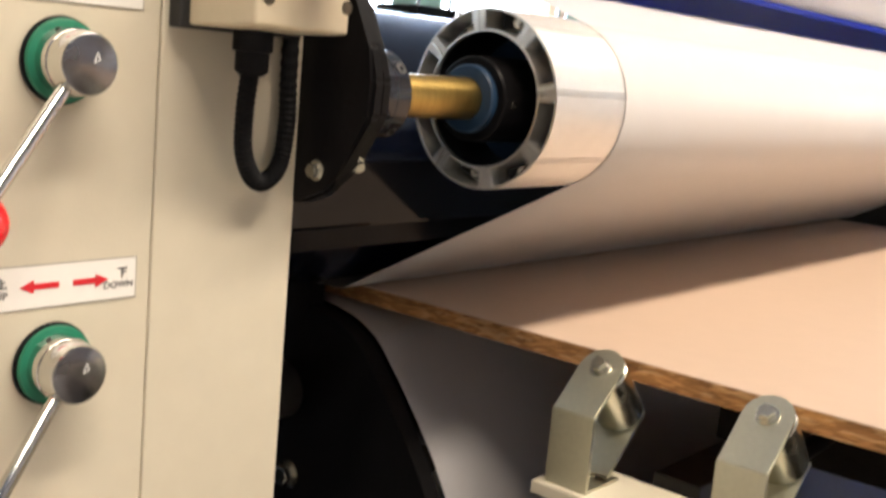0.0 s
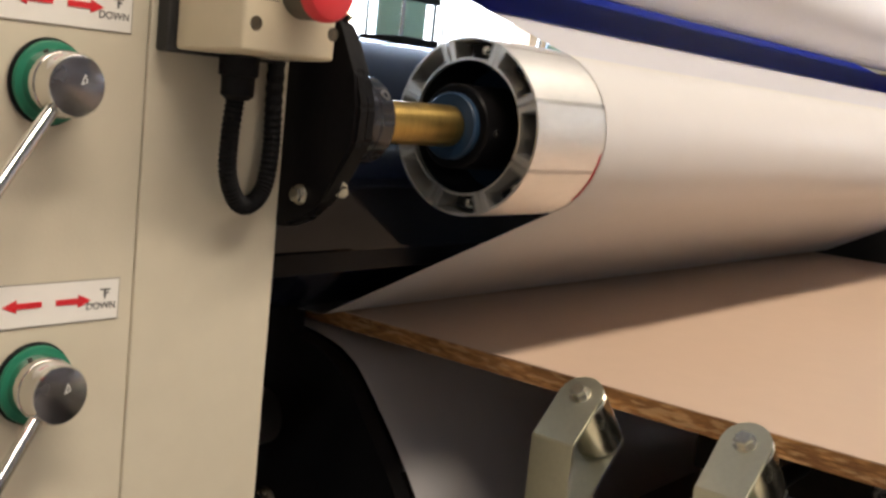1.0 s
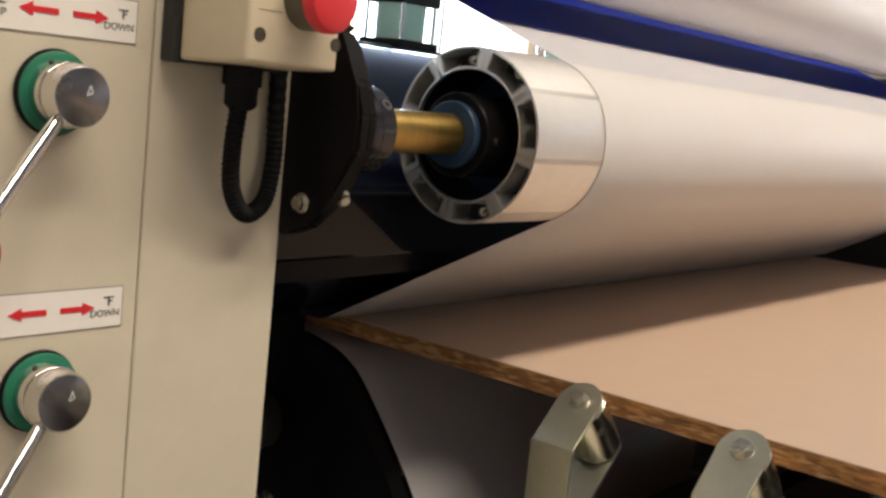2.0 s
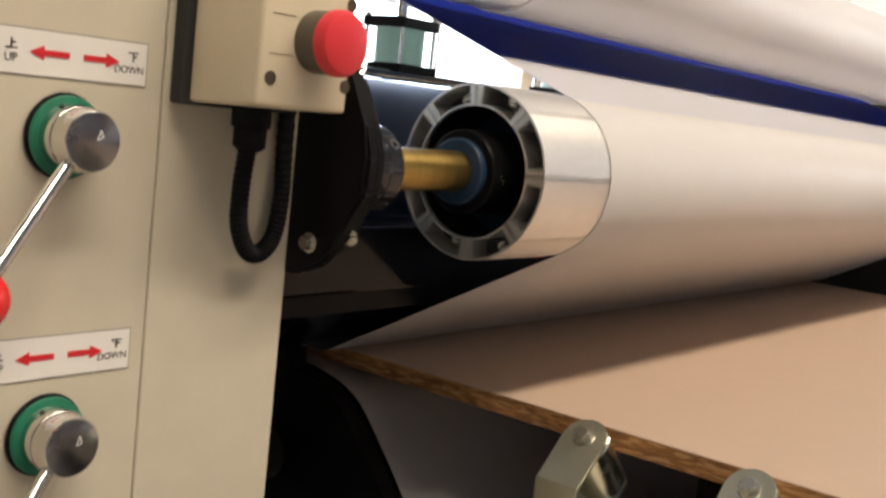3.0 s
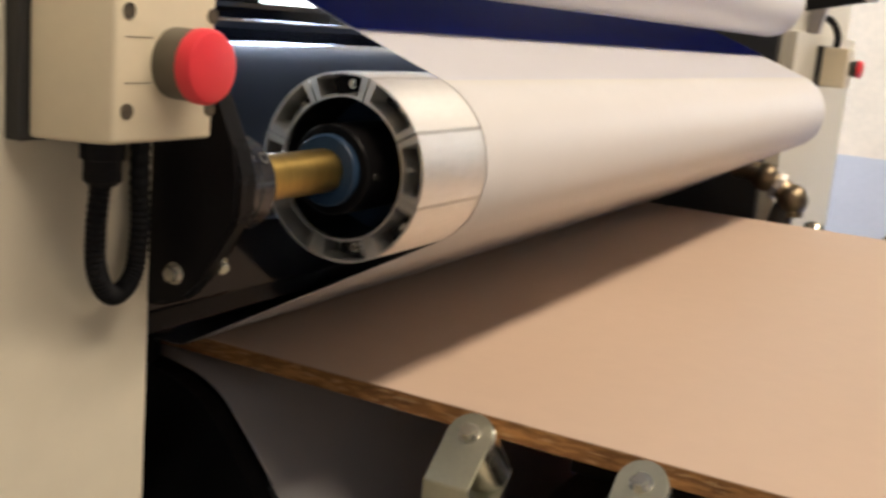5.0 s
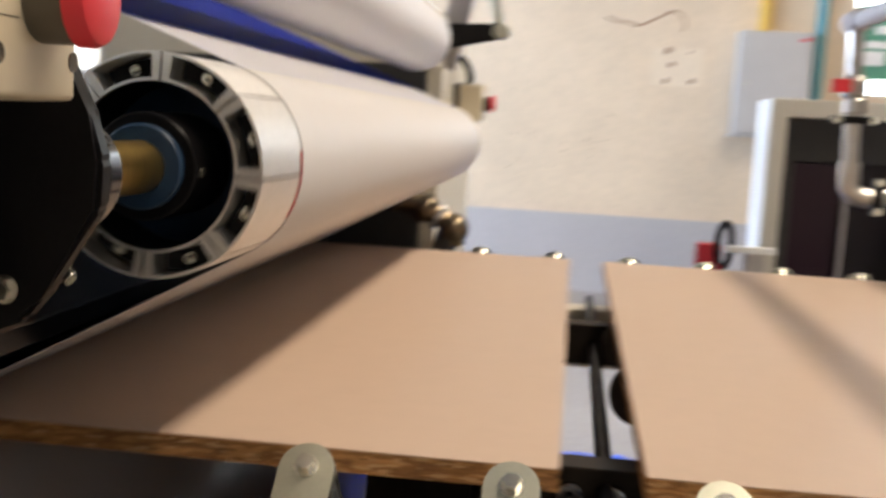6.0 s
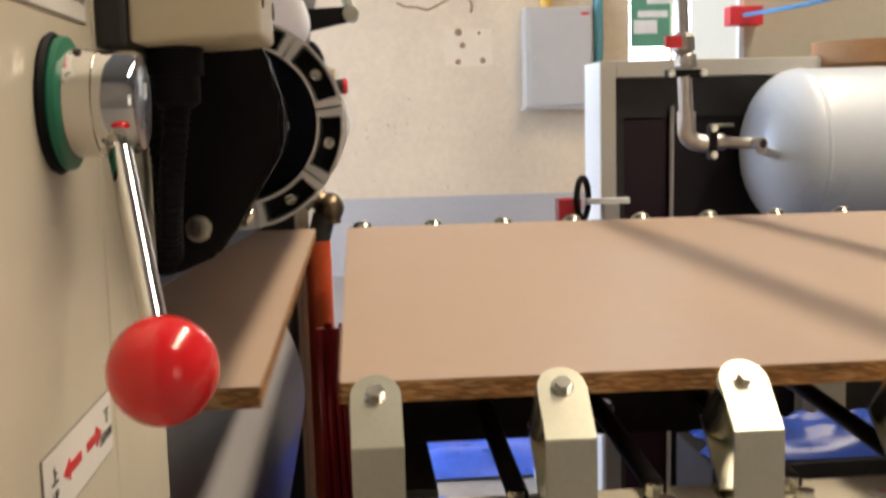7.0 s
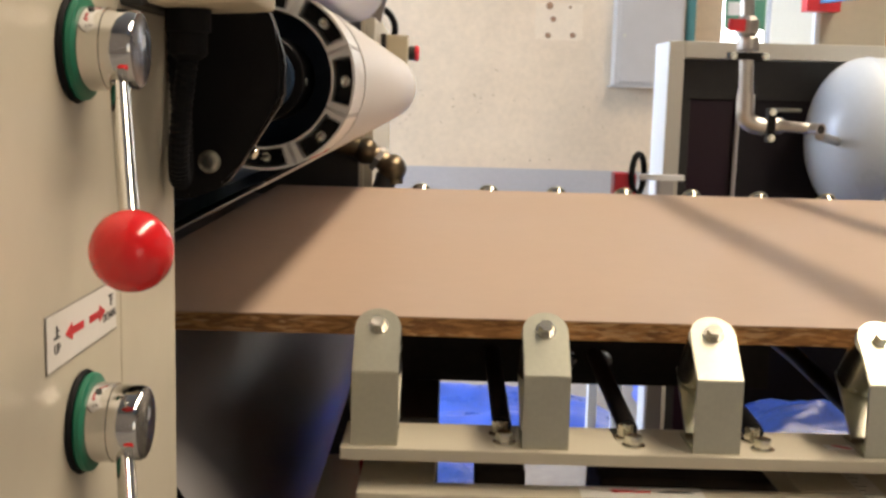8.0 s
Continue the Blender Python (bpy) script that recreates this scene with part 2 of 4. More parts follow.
def rod(p0, p1, r, bm=None, seg=24, bevel=0.0):
    d = (Vector(p1) - Vector(p0)).length
    pr = [(0, r), (d, r)] if not bevel else [(0, r - bevel), (bevel, r), (d - bevel, r), (d, r - bevel)]
    return lathe(pr, p0, Vector(p1) - Vector(p0), bm, seg)


def hexbolt(p, way, r, bm=None, h=0.006, washer=True):
    bm = bm or bmesh.new()
    w = Vector(way).normalized()
    if washer:
        lathe([(0, r * 1.35), (0.0012, r * 1.35)], p, w, bm, 20)
    lathe([(0.0012, r), (h, r)], p, w, bm, 6)
    lathe([(h, r * 0.86), (h + 0.0006, r * 0.82)], p, w, bm, 18)
    return bm


def tube(points, r, bm=None, seg=12, steps=8, ribs=0.0):
    """A round tube through points, smoothed as a Catmull-Rom line; ribs: ripple depth."""
    bm = bm or bmesh.new()
    pts = [Vector(p) for p in points]
    line = []
    for i in range(len(pts) - 1):
        a, b, c, d = pts[max(i - 1, 0)], pts[i], pts[i + 1], pts[min(i + 2, len(pts) - 1)]
        for k in range(steps):
            u = k / steps
            line.append(0.5 * (2 * b + (c - a) * u + (2 * a - 5 * b + 4 * c - d) * u * u + (3 * b - a - 3 * c + d) * u ** 3))
    line.append(pts[-1])
    rings, up = [], Vector((0.3, 0.5, 0.8))
    for i, p in enumerate(line):
        w = (line[min(i + 1, len(line) - 1)] - line[max(i - 1, 0)]).normalized()
        s = w.cross(up).normalized()
        u = s.cross(w).normalized()
        up = u
        rr = r - (ribs if i % 2 else 0.0)
        rings.append([bm.verts.new(p + rr * (math.cos(a) * s + math.sin(a) * u)) for a in (2 * math.pi * k / seg for k in range(seg))])
    for a, b in zip(rings, rings[1:]):
        for k in range(seg):
            bm.faces.new((a[k], a[(k + 1) % seg], b[(k + 1) % seg], b[k]))
    bm.faces.new(rings[0])
    bm.faces.new(rings[-1])
    return bm


def prism(outline, axis, a, b, bm=None, bevel=0.0):
    """An outline in the plane across axis (x: y,z; y: x,z; z: x,y), drawn out from a to b."""
    bm = bm or bmesh.new()
    put = {"x": lambda u, v, w: (w, u, v), "y": lambda u, v, w: (u, w, v), "z": lambda u, v, w: (u, v, w)}[axis]
    lo = [bm.verts.new(put(u, v, a)) for u, v in outline]
    hi = [bm.verts.new(put(u, v, b)) for u, v in outline]
    bm.faces.new(lo)
    bm.faces.new(hi)
    n = len(outline)
    for k in range(n):
        bm.faces.new((lo[k], lo[(k + 1) % n], hi[(k + 1) % n], hi[k]))
    if bevel:
        bmesh.ops.bevel(bm, geom=bm.edges[:], offset=bevel, segments=2, affect="EDGES")
    return bm


def sheet(profile, y0, y1, thick, bm=None):
    """A web that follows a line of (x, z) points, with thickness, from y0 to y1."""
    pts = [Vector((x, 0, z)) for x, z in profile]
    other = []
    for i, p in enumerate(pts):
        w = (pts[min(i + 1, len(pts) - 1)] - pts[max(i - 1, 0)]).normalized()
        other.append(p + Vector((-w.z, 0, w.x)) * thick)
    bm = bm or bmesh.new()
    rows = [[bm.verts.new((q.x, y, q.z)) for q in line] for line, y in ((pts, y0), (pts, y1), (other, y1), (other, y0))]
    for a, b in zip(rows, rows[1:] + rows[:1]):
        for k in range(len(pts) - 1):
            bm.faces.new((a[k], a[k + 1], b[k + 1], b[k]))
    for k in (0, len(pts) - 1):
        bm.faces.new([r[k] for r in rows])
    return bm


def smooth_line(points, steps=8):
    pts = [Vector((x, z)) for x, z in points]
    out = []
    for i in range(len(pts) - 1):
        a, b, c, d = pts[max(i - 1, 0)], pts[i], pts[i + 1], pts[min(i + 2, len(pts) - 1)]
        for k in range(steps):
            u = k / steps
            out.append(0.5 * (2 * b + (c - a) * u + (2 * a - 5 * b + 4 * c - d) * u * u + (3 * b - a - 3 * c + d) * u ** 3))
    out.append(pts[-1])
    return [(p.x, p.y) for p in out]


# ---- the hall ----
tagged(part("floor", box(-5.2, 7.2, -5.2, 8.0, -0.2, 0.0), M_FLOOR), "grey worn concrete workshop floor", "floor", kind="structure")
FAR = 7.8
far = bmesh.new()
box(-5.2, 2.2, FAR, FAR + 0.2, 0.578, 6.2, bm=far)
box(2.2, 3.3, FAR, FAR + 0.2, 0.578, 1.55, bm=far)
box(2.2, 3.3, FAR, FAR + 0.2, 3.4, 6.2, bm=far)
box(3.3, 7.2, FAR, FAR + 0.2, 0.578, 6.2, bm=far)
wall_far = tagged(part("wall_north", far, M_WALL), "cream painted plaster wall with stains and patches", "wall", kind="structure")
tagged(part("wall_dado", box(-5.2, 7.2, FAR - 0.012, FAR + 0.2, 0.0, 0.578), M_DADO), "grey painted lower band of the wall", "wall", kind="structure")
wl = bmesh.new()
box(-5.2, -5.0, -5.2, FAR, 0.0, 1.0, bm=wl)
box(-5.2, -5.0, -5.2, FAR, 2.95, 6.2, bm=wl)
box(-5.2, -5.0, -5.2, 0.9, 1.0, 2.95, bm=wl)
box(-5.2, -5.0, 7.5, FAR, 1.0, 2.95, bm=wl)
tagged(part("wall_west", wl, M_WALL), "cream plaster wall with a wide window opening", "wall", kind="structure")
tagged(part("wall_east", box(7.0, 7.2, -5.2, FAR, 0, 6.2), M_DIM_WALL), "dark brown wall out of view", "wall", kind="structure")
ws = bmesh.new()
box(-5.2, 2.6, -5.2, -5.0, 0, 6.2, bm=ws)
box(4.4, 7.2, -5.2, -5.0, 0, 6.2, bm=ws)
box(2.6, 4.4, -5.2, -5.0, 2.7, 6.2, bm=ws)
tagged(part("wall_south", ws, M_DIM_WALL), "dark brown wall out of view with an added gate opening", "wall", kind="structure")
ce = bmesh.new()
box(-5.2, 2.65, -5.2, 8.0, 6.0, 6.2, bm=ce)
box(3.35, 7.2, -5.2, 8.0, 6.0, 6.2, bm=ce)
tagged(part("ceiling", ce, M_CEIL), "dark sheet ceiling with a long roof light", "ceiling", kind="structure")
win = thing("window_1", (-5.1, 4.2, 1.975))
for k in range(1, 6):
    part("window_frame", box(-0.03, 0.03, -3.3 + 1.1 * k - 0.02, -3.3 + 1.1 * k + 0.02, -0.975, 0.975), M_WHITE, win)
for k in range(3):
    part("window_frame", box(-0.028, 0.028, -3.3, 3.3, -0.945 + 0.945 * k - 0.03, -0.945 + 0.945 * k + 0.03), M_WHITE, win)
tagged(win, "wide white steel-framed workshop window full of daylight", "window", kind="structure")
tagged(part("backdrop", box(-7.6, -7.5, -4, 15, -1, 7), M_OUT), "bright overcast daylight outside the window", "sky", kind="structure")
win2 = thing("window_2", (2.75, FAR + 0.1, 2.5))
for x in (-0.55, -0.2, 0.15, 0.5):
    part("window_frame", box(x - 0.015, x + 0.015, -0.02, 0.02, -0.95, 0.9), M_WHITE, win2)
for z in (-0.95, -0.5, -0.05, 0.4):
    part("window_frame", box(-0.55, 0.55, -0.018, 0.018, z - 0.012, z + 0.012), M_WHITE, win2)
tagged(win2, "small barred window with bright daylight behind", "window", kind="structure")
tagged(part("backdrop", box(0.5, 5.5, 9.5, 9.6, 0, 6), M_OUT), "bright daylight outside the window", "sky", kind="structure")

# ---- the laminating machine: near cabinet ----
cab = thing("control_cabinet", (0, 0, 0))
part("door_panel", box(-0.02, 0.0, -0.62, 0.0124, 0.04, 1.62, 0.0015), M_PAINT, cab)
part("edge_panel", box(-0.02, 0.0, 0.0135, 0.127, 0.04, 1.62, 0.0015), M_PAINT, cab)
part("body", box(-0.75, -0.021, -0.62, 0.126, 0.0, 1.62, 0.003), M_PAINT, cab)
tagged(cab, "grey-beige painted steel machine cabinet with a seam down its face", "machine cabinet")


def arrow(y0, y1, z, h, m0, parent):
    """A red arrow from y0 to its tip at y1."""
    s = 1 if y1 > y0 else -1
    head = 0.0085
    o = [(y0, z - h / 2), (y1 - s * head, z - h / 2), (y1 - s * head, z - h * 1.15), (y1, z), (y1 - s * head, z + h * 1.15), (y1 - s * head, z + h / 2), (y0, z + h / 2)]
    part("arrow", prism(o, "x", 0.0008, 0.0012), M_INK_RED, parent)


def words(body, size, m, material, parent, name="lettering"):
    cu = bpy.data.curves.new(name, "FONT")
    cu.body, cu.size, cu.align_x, cu.align_y, cu.extrude = body, size, "CENTER", "CENTER", 0.0001
    tmp = bpy.data.objects.new(name, cu)
    scene.collection.objects.link(tmp)
    me = bpy.data.meshes.new_from_object(tmp.evaluated_get(bpy.context.evaluated_depsgraph_get()))
    bpy.data.objects.remove(tmp)
    me.materials.clear()
    me.materials.append(material)
    ob = new(name, me)
    ob.parent = parent
    ob.matrix_basis = m
    return ob


def label_plate(y, z):
    lab = thing("label_plate", (0.0, y, z))
    part("border", box(0.0003, 0.0006, -0.0985, 0.0, -0.0255, 0.0), M_LABEL_EDGE, lab)
    part("plate", box(0.0003, 0.0008, -0.0978, -0.0007, -0.0248, -0.0007), M_LABEL, lab)
    arrow(-0.0515, -0.0755, -0.0125, 0.0034, 0, lab)
    arrow(-0.0425, -0.0195, -0.0125, 0.0034, 0, lab)
    face = Matrix(((0, 0, 1, 0), (1, 0, 0, 0), (0, 1, 0, 0), (0, 0, 0, 1)))
    words("DOWN", 0.0060, Matrix.Translation((0.001, -0.0125, -0.0165)) @ face, M_INK, lab)
    words("UP", 0.0062, Matrix.Translation((0.001, -0.0862, -0.0165)) @ face, M_INK, lab)
    dn = bmesh.new()
    box(0.0008, 0.0012, -0.0135, -0.0068, -0.0070, -0.0062, bm=dn)
    box(0.0008, 0.0012, -0.0105, -0.0097, -0.0118, -0.0062, bm=dn)
    box(0.0008, 0.0012, -0.0097, -0.0078, -0.0092, -0.0084, bm=dn)
    part("mark", dn, M_INK, lab)
    upm = bmesh.new()
    box(0.0008, 0.0012, -0.0895, -0.0828, -0.0118, -0.0110, bm=upm)
    box(0.0008, 0.0012, -0.0866, -0.0858, -0.0115, -0.0062, bm=upm)
    box(0.0008, 0.0012, -0.0858, -0.0838, -0.0090, -0.0082, bm=upm)
    part("mark", upm, M_INK, lab)
    return tagged(lab, "white label with two red arrows reading UP and DOWN", "label", group="labels on the cabinet")


label_plate(0.0, 1.212)
label_plate(0.0025, 1.0415)


def lever(y, z):
    k = thing("lever_knob", (0, y, z))
    part("washer", lathe([(0.0, 0.0235), (0.0015, 0.0245), (0.003, 0.0235)], (0, 0, 0), (1, 0, 0), seg=40), M_BLACK_RUBBER, k, smooth=True)
    part("sealing_ring", lathe([(0.003, 0.0225), (0.0042, 0.0232), (0.0062, 0.0228), (0.007, 0.021)], (0, 0, 0), (1, 0, 0), seg=40), M_GREEN, k, "dark green sealing ring", True)
    part("collar", lathe([(0.0065, 0.0188), (0.0165, 0.0186), (0.0168, 0.0178)], (0, 0, 0), (1, 0, 0), seg=40), M_CHROME, k, "", True)
    part("head", lathe([(0.0168, 0.0179), (0.0285, 0.0176), (0.0302, 0.0165)], (0, 0, 0), (1, 0, 0), seg=40), M_CHROME, k, "", True)
    cap = part("cap", lathe([(0.0302, 0.0164), (0.0306, 0.0158)], (0, 0, 0), (1, 0, 0), seg=40), M_CHROME_DULL, k, "brushed grey metal cap with a small triangle", True)
    tri = [(0.002, 0.001), (0.0055, 0.0025), (0.004, 0.0065)]
    bm = bmesh.new()
    for a, b in zip(tri, tri[1:] + tri[:1]):
        d = (Vector(b) - Vector(a)).normalized() * 0.0003
        n = Vector((-d.y, d.x))
        prism([tuple(Vector(a) - n), tuple(Vector(b) - n), tuple(Vector(b) + n), tuple(Vector(a) + n)], "x", 0.0306, 0.0309, bm)
    part("mark", bm, M_WHITE, k)
    end = Vector((0.045, -0.070, -0.080))
    start = Vector((0.021, -0.004, -0.006))
    part("lever_arm", rod(start, end, 0.0042, seg=20), M_CHROME, k, "", True)
    sc = bmesh.new()
    lathe([(0, 0.0015), (0.0012, 0.0015)], (0.011, -0.008, 0.0165), (0, -0.45, 0.89), sc, 10)
    part("grub_screw", sc, M_DARK, k)
    bm = bmesh.new()
    bmesh.ops.create_uvsphere(bm, u_segments=36, v_segments=20, radius=0.0165, matrix=Matrix.Translation(end))
    part("ball", bm, M_RED, k, "glossy red plastic ball", True)
    return tagged(k, "chrome lever knob with a green ring and a red ball handle", "lever", group="adjusting levers")


lever(-0.052, 1.155)
lever(-0.052, 0.983)

# ---- emergency stop box ----
es = thing("emergency_stop_box", (0, 0.0685, 1.2245))
part("back_plate", box(0.0, 0.012, -0.051, 0.036, -0.0455, 0.0435, 0.002), M_BOX_BASE, es)
bm = bmesh.new()
lo = [(-0.046, -0.0435), (0.0365, -0.0435), (0.0365, 0.0425), (-0.046, 0.0425)]
hi = [(-0.042, -0.042), (0.036, -0.042), (0.036, 0.041), (-0.042, 0.041)]
v0 = [bm.verts.new((0.012, y, z)) for y, z in lo]
v1 = [bm.verts.new((0.052, y, z)) for y, z in hi]
v2 = [bm.verts.new((0.066, y, z)) for y, z in [(-0.040, -0.041), (0.034, -0.041), (0.034, 0.040), (-0.040, 0.040)]]
bm.faces.new(v0)
bm.faces.new(v2)
for a, b in ((v0, v1), (v1, v2)):
    for k in range(4):
        bm.faces.new((a[k], a[(k + 1) % 4], b[(k + 1) % 4], b[k]))
bmesh.ops.bevel(bm, geom=bm.edges[:], offset=0.0025, segments=3, affect="EDGES", profile=0.5)
part("housing", bm, M_BOX, es, "beige moulded plastic housing", True)
for y in (-0.031, 0.031):
    for z in (-0.0245, 0.0255):
        s = part("screw", lathe([(0.0, 0.0042), (0.0016, 0.0042), (0.0016, 0.0036), (0.0012, 0.0034), (0.0012, 0.0)], (0.0650, y, z), (1, 0, 0), seg=18), M_SCREW, es)
part("groove", box(0.0655, 0.0662, -0.033, -0.015, 0.0125, 0.0130), M_COLLAR, es)
part("groove", box(0.0655, 0.0662, -0.033, -0.015, -0.0105, -0.0100), M_COLLAR, es)
part("button_collar", lathe([(0, 0.0188), (0.012, 0.0188), (0.0165, 0.0182)], (0.0655, 0.004, 0.000), (1, 0, 0), seg=36), M_COLLAR, es, "olive-grey collar", True)
part("push_button", lathe([(0.0, 0.0175), (0.001, 0.0197), (0.0065, 0.0197), (0.0095, 0.0180), (0.0108, 0.0150), (0.0112, 0.0)], (0.0815, 0.004, 0.000), (1, 0, 0), seg=40, close=True), M_STOP, es, "red mushroom push button", True)
gl = bmesh.new()
lathe([(0, 0.0125), (0.012, 0.0125), (0.0125, 0.0105), (0.024, 0.0105), (0.027, 0.007)], (0.0245, -0.006, -0.0435), (0, 0, -1), gl, 18)
part("cable_gland", gl, M_BLACK_RUBBER, es, "black cable gland", True)
gl = bmesh.new()
lathe([(0, 0.0125), (0.012, 0.0125), (0.0125, 0.0105), (0.03, 0.0105)], (0.030, -0.012, 0.0425), (0, 0, 1), gl, 18)
part("cable_gland", gl, M_BLACK_RUBBER, es, "black cable gland", True)
tagged(es, "beige emergency stop box with a red mushroom button on the cabinet", "emergency stop")
tagged(part("corrugated_cable", tube([(0.0245, 0.0615, 1.155), (0.021, 0.0620, 1.130), (0.018, 0.0655, 1.106), (0.0155, 0.0760, 1.0895), (0.014, 0.088, 1.0865), (0.012, 0.101, 1.097), (0.0095, 0.1075, 1.122), (0.007, 0.109, 1.155), (0.007, 0.109, 1.22), (0.007, 0.112, 1.3)], 0.0062, steps=14, ribs=0.0009, seg=14), M_BLACK_RUBBER), "black corrugated conduit looping below the stop box", "cable")

# ---- bearing bracket with the fixed shaft ----
AX, AZ, RR = 0.027, 1.147, 0.0705
br = thing("bearing_bracket", (AX, 0.13, AZ))
o = [(-0.060, -0.078), (-0.018, -0.077), (0.004, -0.068), (0.014, -0.055), (0.040, -0.014), (0.041, 0.010), (0.034, 0.032), (0.020, 0.060), (0.008, 0.082), (-0.060, 0.082)]
part("flange_plate", prism(o, "y", -0.004, 0.008, bevel=0.0028), M_FLANGE, br, "black painted steel flange")
o2 = [(-0.050, -0.070), (-0.020, -0.070), (0.002, -0.062), (0.012, -0.050), (0.036, -0.013), (0.037, 0.010), (0.030, 0.030), (0.014, 0.056), (0.002, 0.074), (-0.050, 0.074)]
part("rear_plate", prism(o2, "y", 0.008, 0.019, bevel=0.0025), M_FLANGE, br)
part("bolt", hexbolt((-0.005, -0.004, -0.053), (0, -1, 0), 0.0052), M_BOLT, br, smooth=False)
part("bolt", hexbolt((0.015, 0.012, -0.046), (0.85, -0.2, -0.4), 0.0042), M_BOLT, br)
part("bolt", hexbolt((0.014, 0.004, 0.068), (0.85, -0.1, 0.5), 0.0050), M_BOLT, br)
part("collar", lathe([(0.017, 0.0298), (0.019, 0.0305), (0.030, 0.0305), (0.0305, 0.0298), (0.0320, 0.0298), (0.0325, 0.0305), (0.045, 0.0305), (0.047, 0.0288), (0.047, 0.0150)], (0, 0, 0), (0, 1, 0), seg=48, close=False), M_GLOSS2, br, "glossy black clamping collar", True)
for a in (38, -52):
    d = Vector((math.cos(radians(a)), 0, math.sin(radians(a))))
    part("set_screw", lathe([(0, 0.0042), (0.0010, 0.0042), (0.0010, 0.0024), (-0.002, 0.0024), (-0.002, 0)], Vector((0, 0.039, 0)) + d * 0.0301, d, None, 14), M_DARK, br)
part("shaft", rod((0, 0.044, 0), (0, 0.185, 0), 0.0158, seg=36), M_BRASS, br, "brass-coloured bare shaft", True)
part("hub", lathe([(0.1465, 0.0318), (0.148, 0.0330), (0.212, 0.0330)], (0, 0, 0), (0, 1, 0), seg=40), M_FLANGE, br, "black clamping hub", True)
part("hub_face", lathe([(0.140, 0.0248), (0.1415, 0.0260), (0.1462, 0.0260)], (0, 0, 0), (0, 1, 0), seg=40), M_HUB_SHEEN, br, "black hub face tinted blue for reflected daylight", True)
d = Vector((math.cos(radians(-4)), 0, math.sin(radians(-4))))
part("set_screw", lathe([(0, 0.0032), (0.0008, 0.0032), (0.0008, 0.0018), (-0.001, 0.0018), (-0.001, 0)], Vector((0, 0.158, 0)) + d * 0.0328, d, None, 14), M_BOLT, br)
tagged(br, "black bearing bracket holding a brass-coloured roller shaft", "bearing bracket")

# ---- segmented guide roller ----
N_SEG = 8


def arc_channel(r0, r1, a0, a1, y0, y1, wall, side, bm=None):
    """A hollow curved channel with open near end, between two radii and two angles."""
    bm = bm or bmesh.new()
    n = 6

    def ring(ra, rb, ia, ib, y):
        out = [bm.verts.new((rb * math.cos(ia + (ib - ia) * k / n), y, rb * math.sin(ia + (ib - ia) * k / n))) for k in range(n + 1)]
        inn = [bm.verts.new((ra * math.cos(ib + (ia - ib) * k / n), y, ra * math.sin(ib + (ia - ib) * k / n))) for k in range(n + 1)]
        return out + inn

    da = side / ((r0 + r1) / 2)
    rings = [ring(r0, r1, a0, a1, y1), ring(r0, r1, a0, a1, y0), ring(r0 + wall, r1 - wall, a0 + da, a1 - da, y0), ring(r0 + wall, r1 - wall, a0 + da, a1 - da, y0 + 0.035)]
    for a, b in zip(rings, rings[1:]):
        m = len(a)
        for k in range(m):
            bm.faces.new((a[k], a[(k + 1) % m], b[(k + 1) % m], b[k]))
    bm.faces.new(rings[-1])
    return bm


gr = thing("guide_roller", (AX, 0.29, AZ))
for k in range(N_SEG):
    a0 = 2 * math.pi * k / N_SEG + 0.012
    a1 = 2 * math.pi * (k + 1) / N_SEG - 0.012
    part("segment", arc_channel(0.0520, RR - 0.0005, a0, a1, 0.0, 0.10, 0.0019, 0.0052), M_ALU, gr, smooth=True)
part("inner_sleeve", lathe([(0.004, 0.0518), (1.50, 0.0518)], (0, 0, 0), (0, 1, 0), seg=48, close=False), M_BLACK, gr, "", True)
part("web_disc", lathe([(0.055, 0.0515), (0.058, 0.0515), (0.058, 0.018), (0.055, 0.018), (0.055, 0.0515)], (0, 0, 0), (0, 1, 0), seg=40, close=False), M_WEB_SHEEN, gr, "black inner disc tinted blue for reflected daylight", True)
part("barrel", lathe([(0.1, 0.053), (0.1, RR - 0.0008), (1.51, RR - 0.0008), (1.51, 0.02)], (0, 0, 0), (0, 1, 0), seg=48, close=False), M_ALU, gr, "", True)
# black plugs paint the shade in the deep pockets
for k in range(N_SEG):
    a = 2 * math.pi * (k + 0.5) / N_SEG
    e = math.pi / N_SEG - 0.105
    o = [(0.0672 * math.cos(a - e + 2 * e * j / 6), 0.0672 * math.sin(a - e + 2 * e * j / 6)) for j in range(7)] + [(0.0548 * math.cos(a + e - 2 * e * j / 6), 0.0548 * math.sin(a + e - 2 * e * j / 6)) for j in range(7)]
    part("pocket_shade", prism(o, "y", 0.022, 0.028), M_BLACK, gr, "black plug painting the shade inside the pocket")
    part("pocket_bolt", lathe([(0, 0.0042), (0.004, 0.0038), (0.005, 0)], (0.061 * math.cos(a), 0.022, 0.061 * math.sin(a)), (0, -1, 0), None, 12), M_BOLT, gr, "", True)
for a0 in (0.4,):
    arc_mark = bmesh.new()
    for j in range(6):
        a = a0 + 0.11 * j
        box(-0.0006, 0.0006, 0.0, 0.0006, -0.0042, 0.0042, bm=arc_mark)
        bmesh.ops.transform(arc_mark, matrix=Matrix.Translation(((RR - 0.0004) * math.cos(a), 0.0935, (RR - 0.0004) * math.sin(a))) @ Matrix.Rotation(-a, 4, "Y"), verts=arc_mark.verts[-8:])
    part("pen_mark", arc_mark, M_INK_RED, gr, "thin red pen mark")
tagged(gr, "aluminium guide roller made of eight hollow segments", "roller")

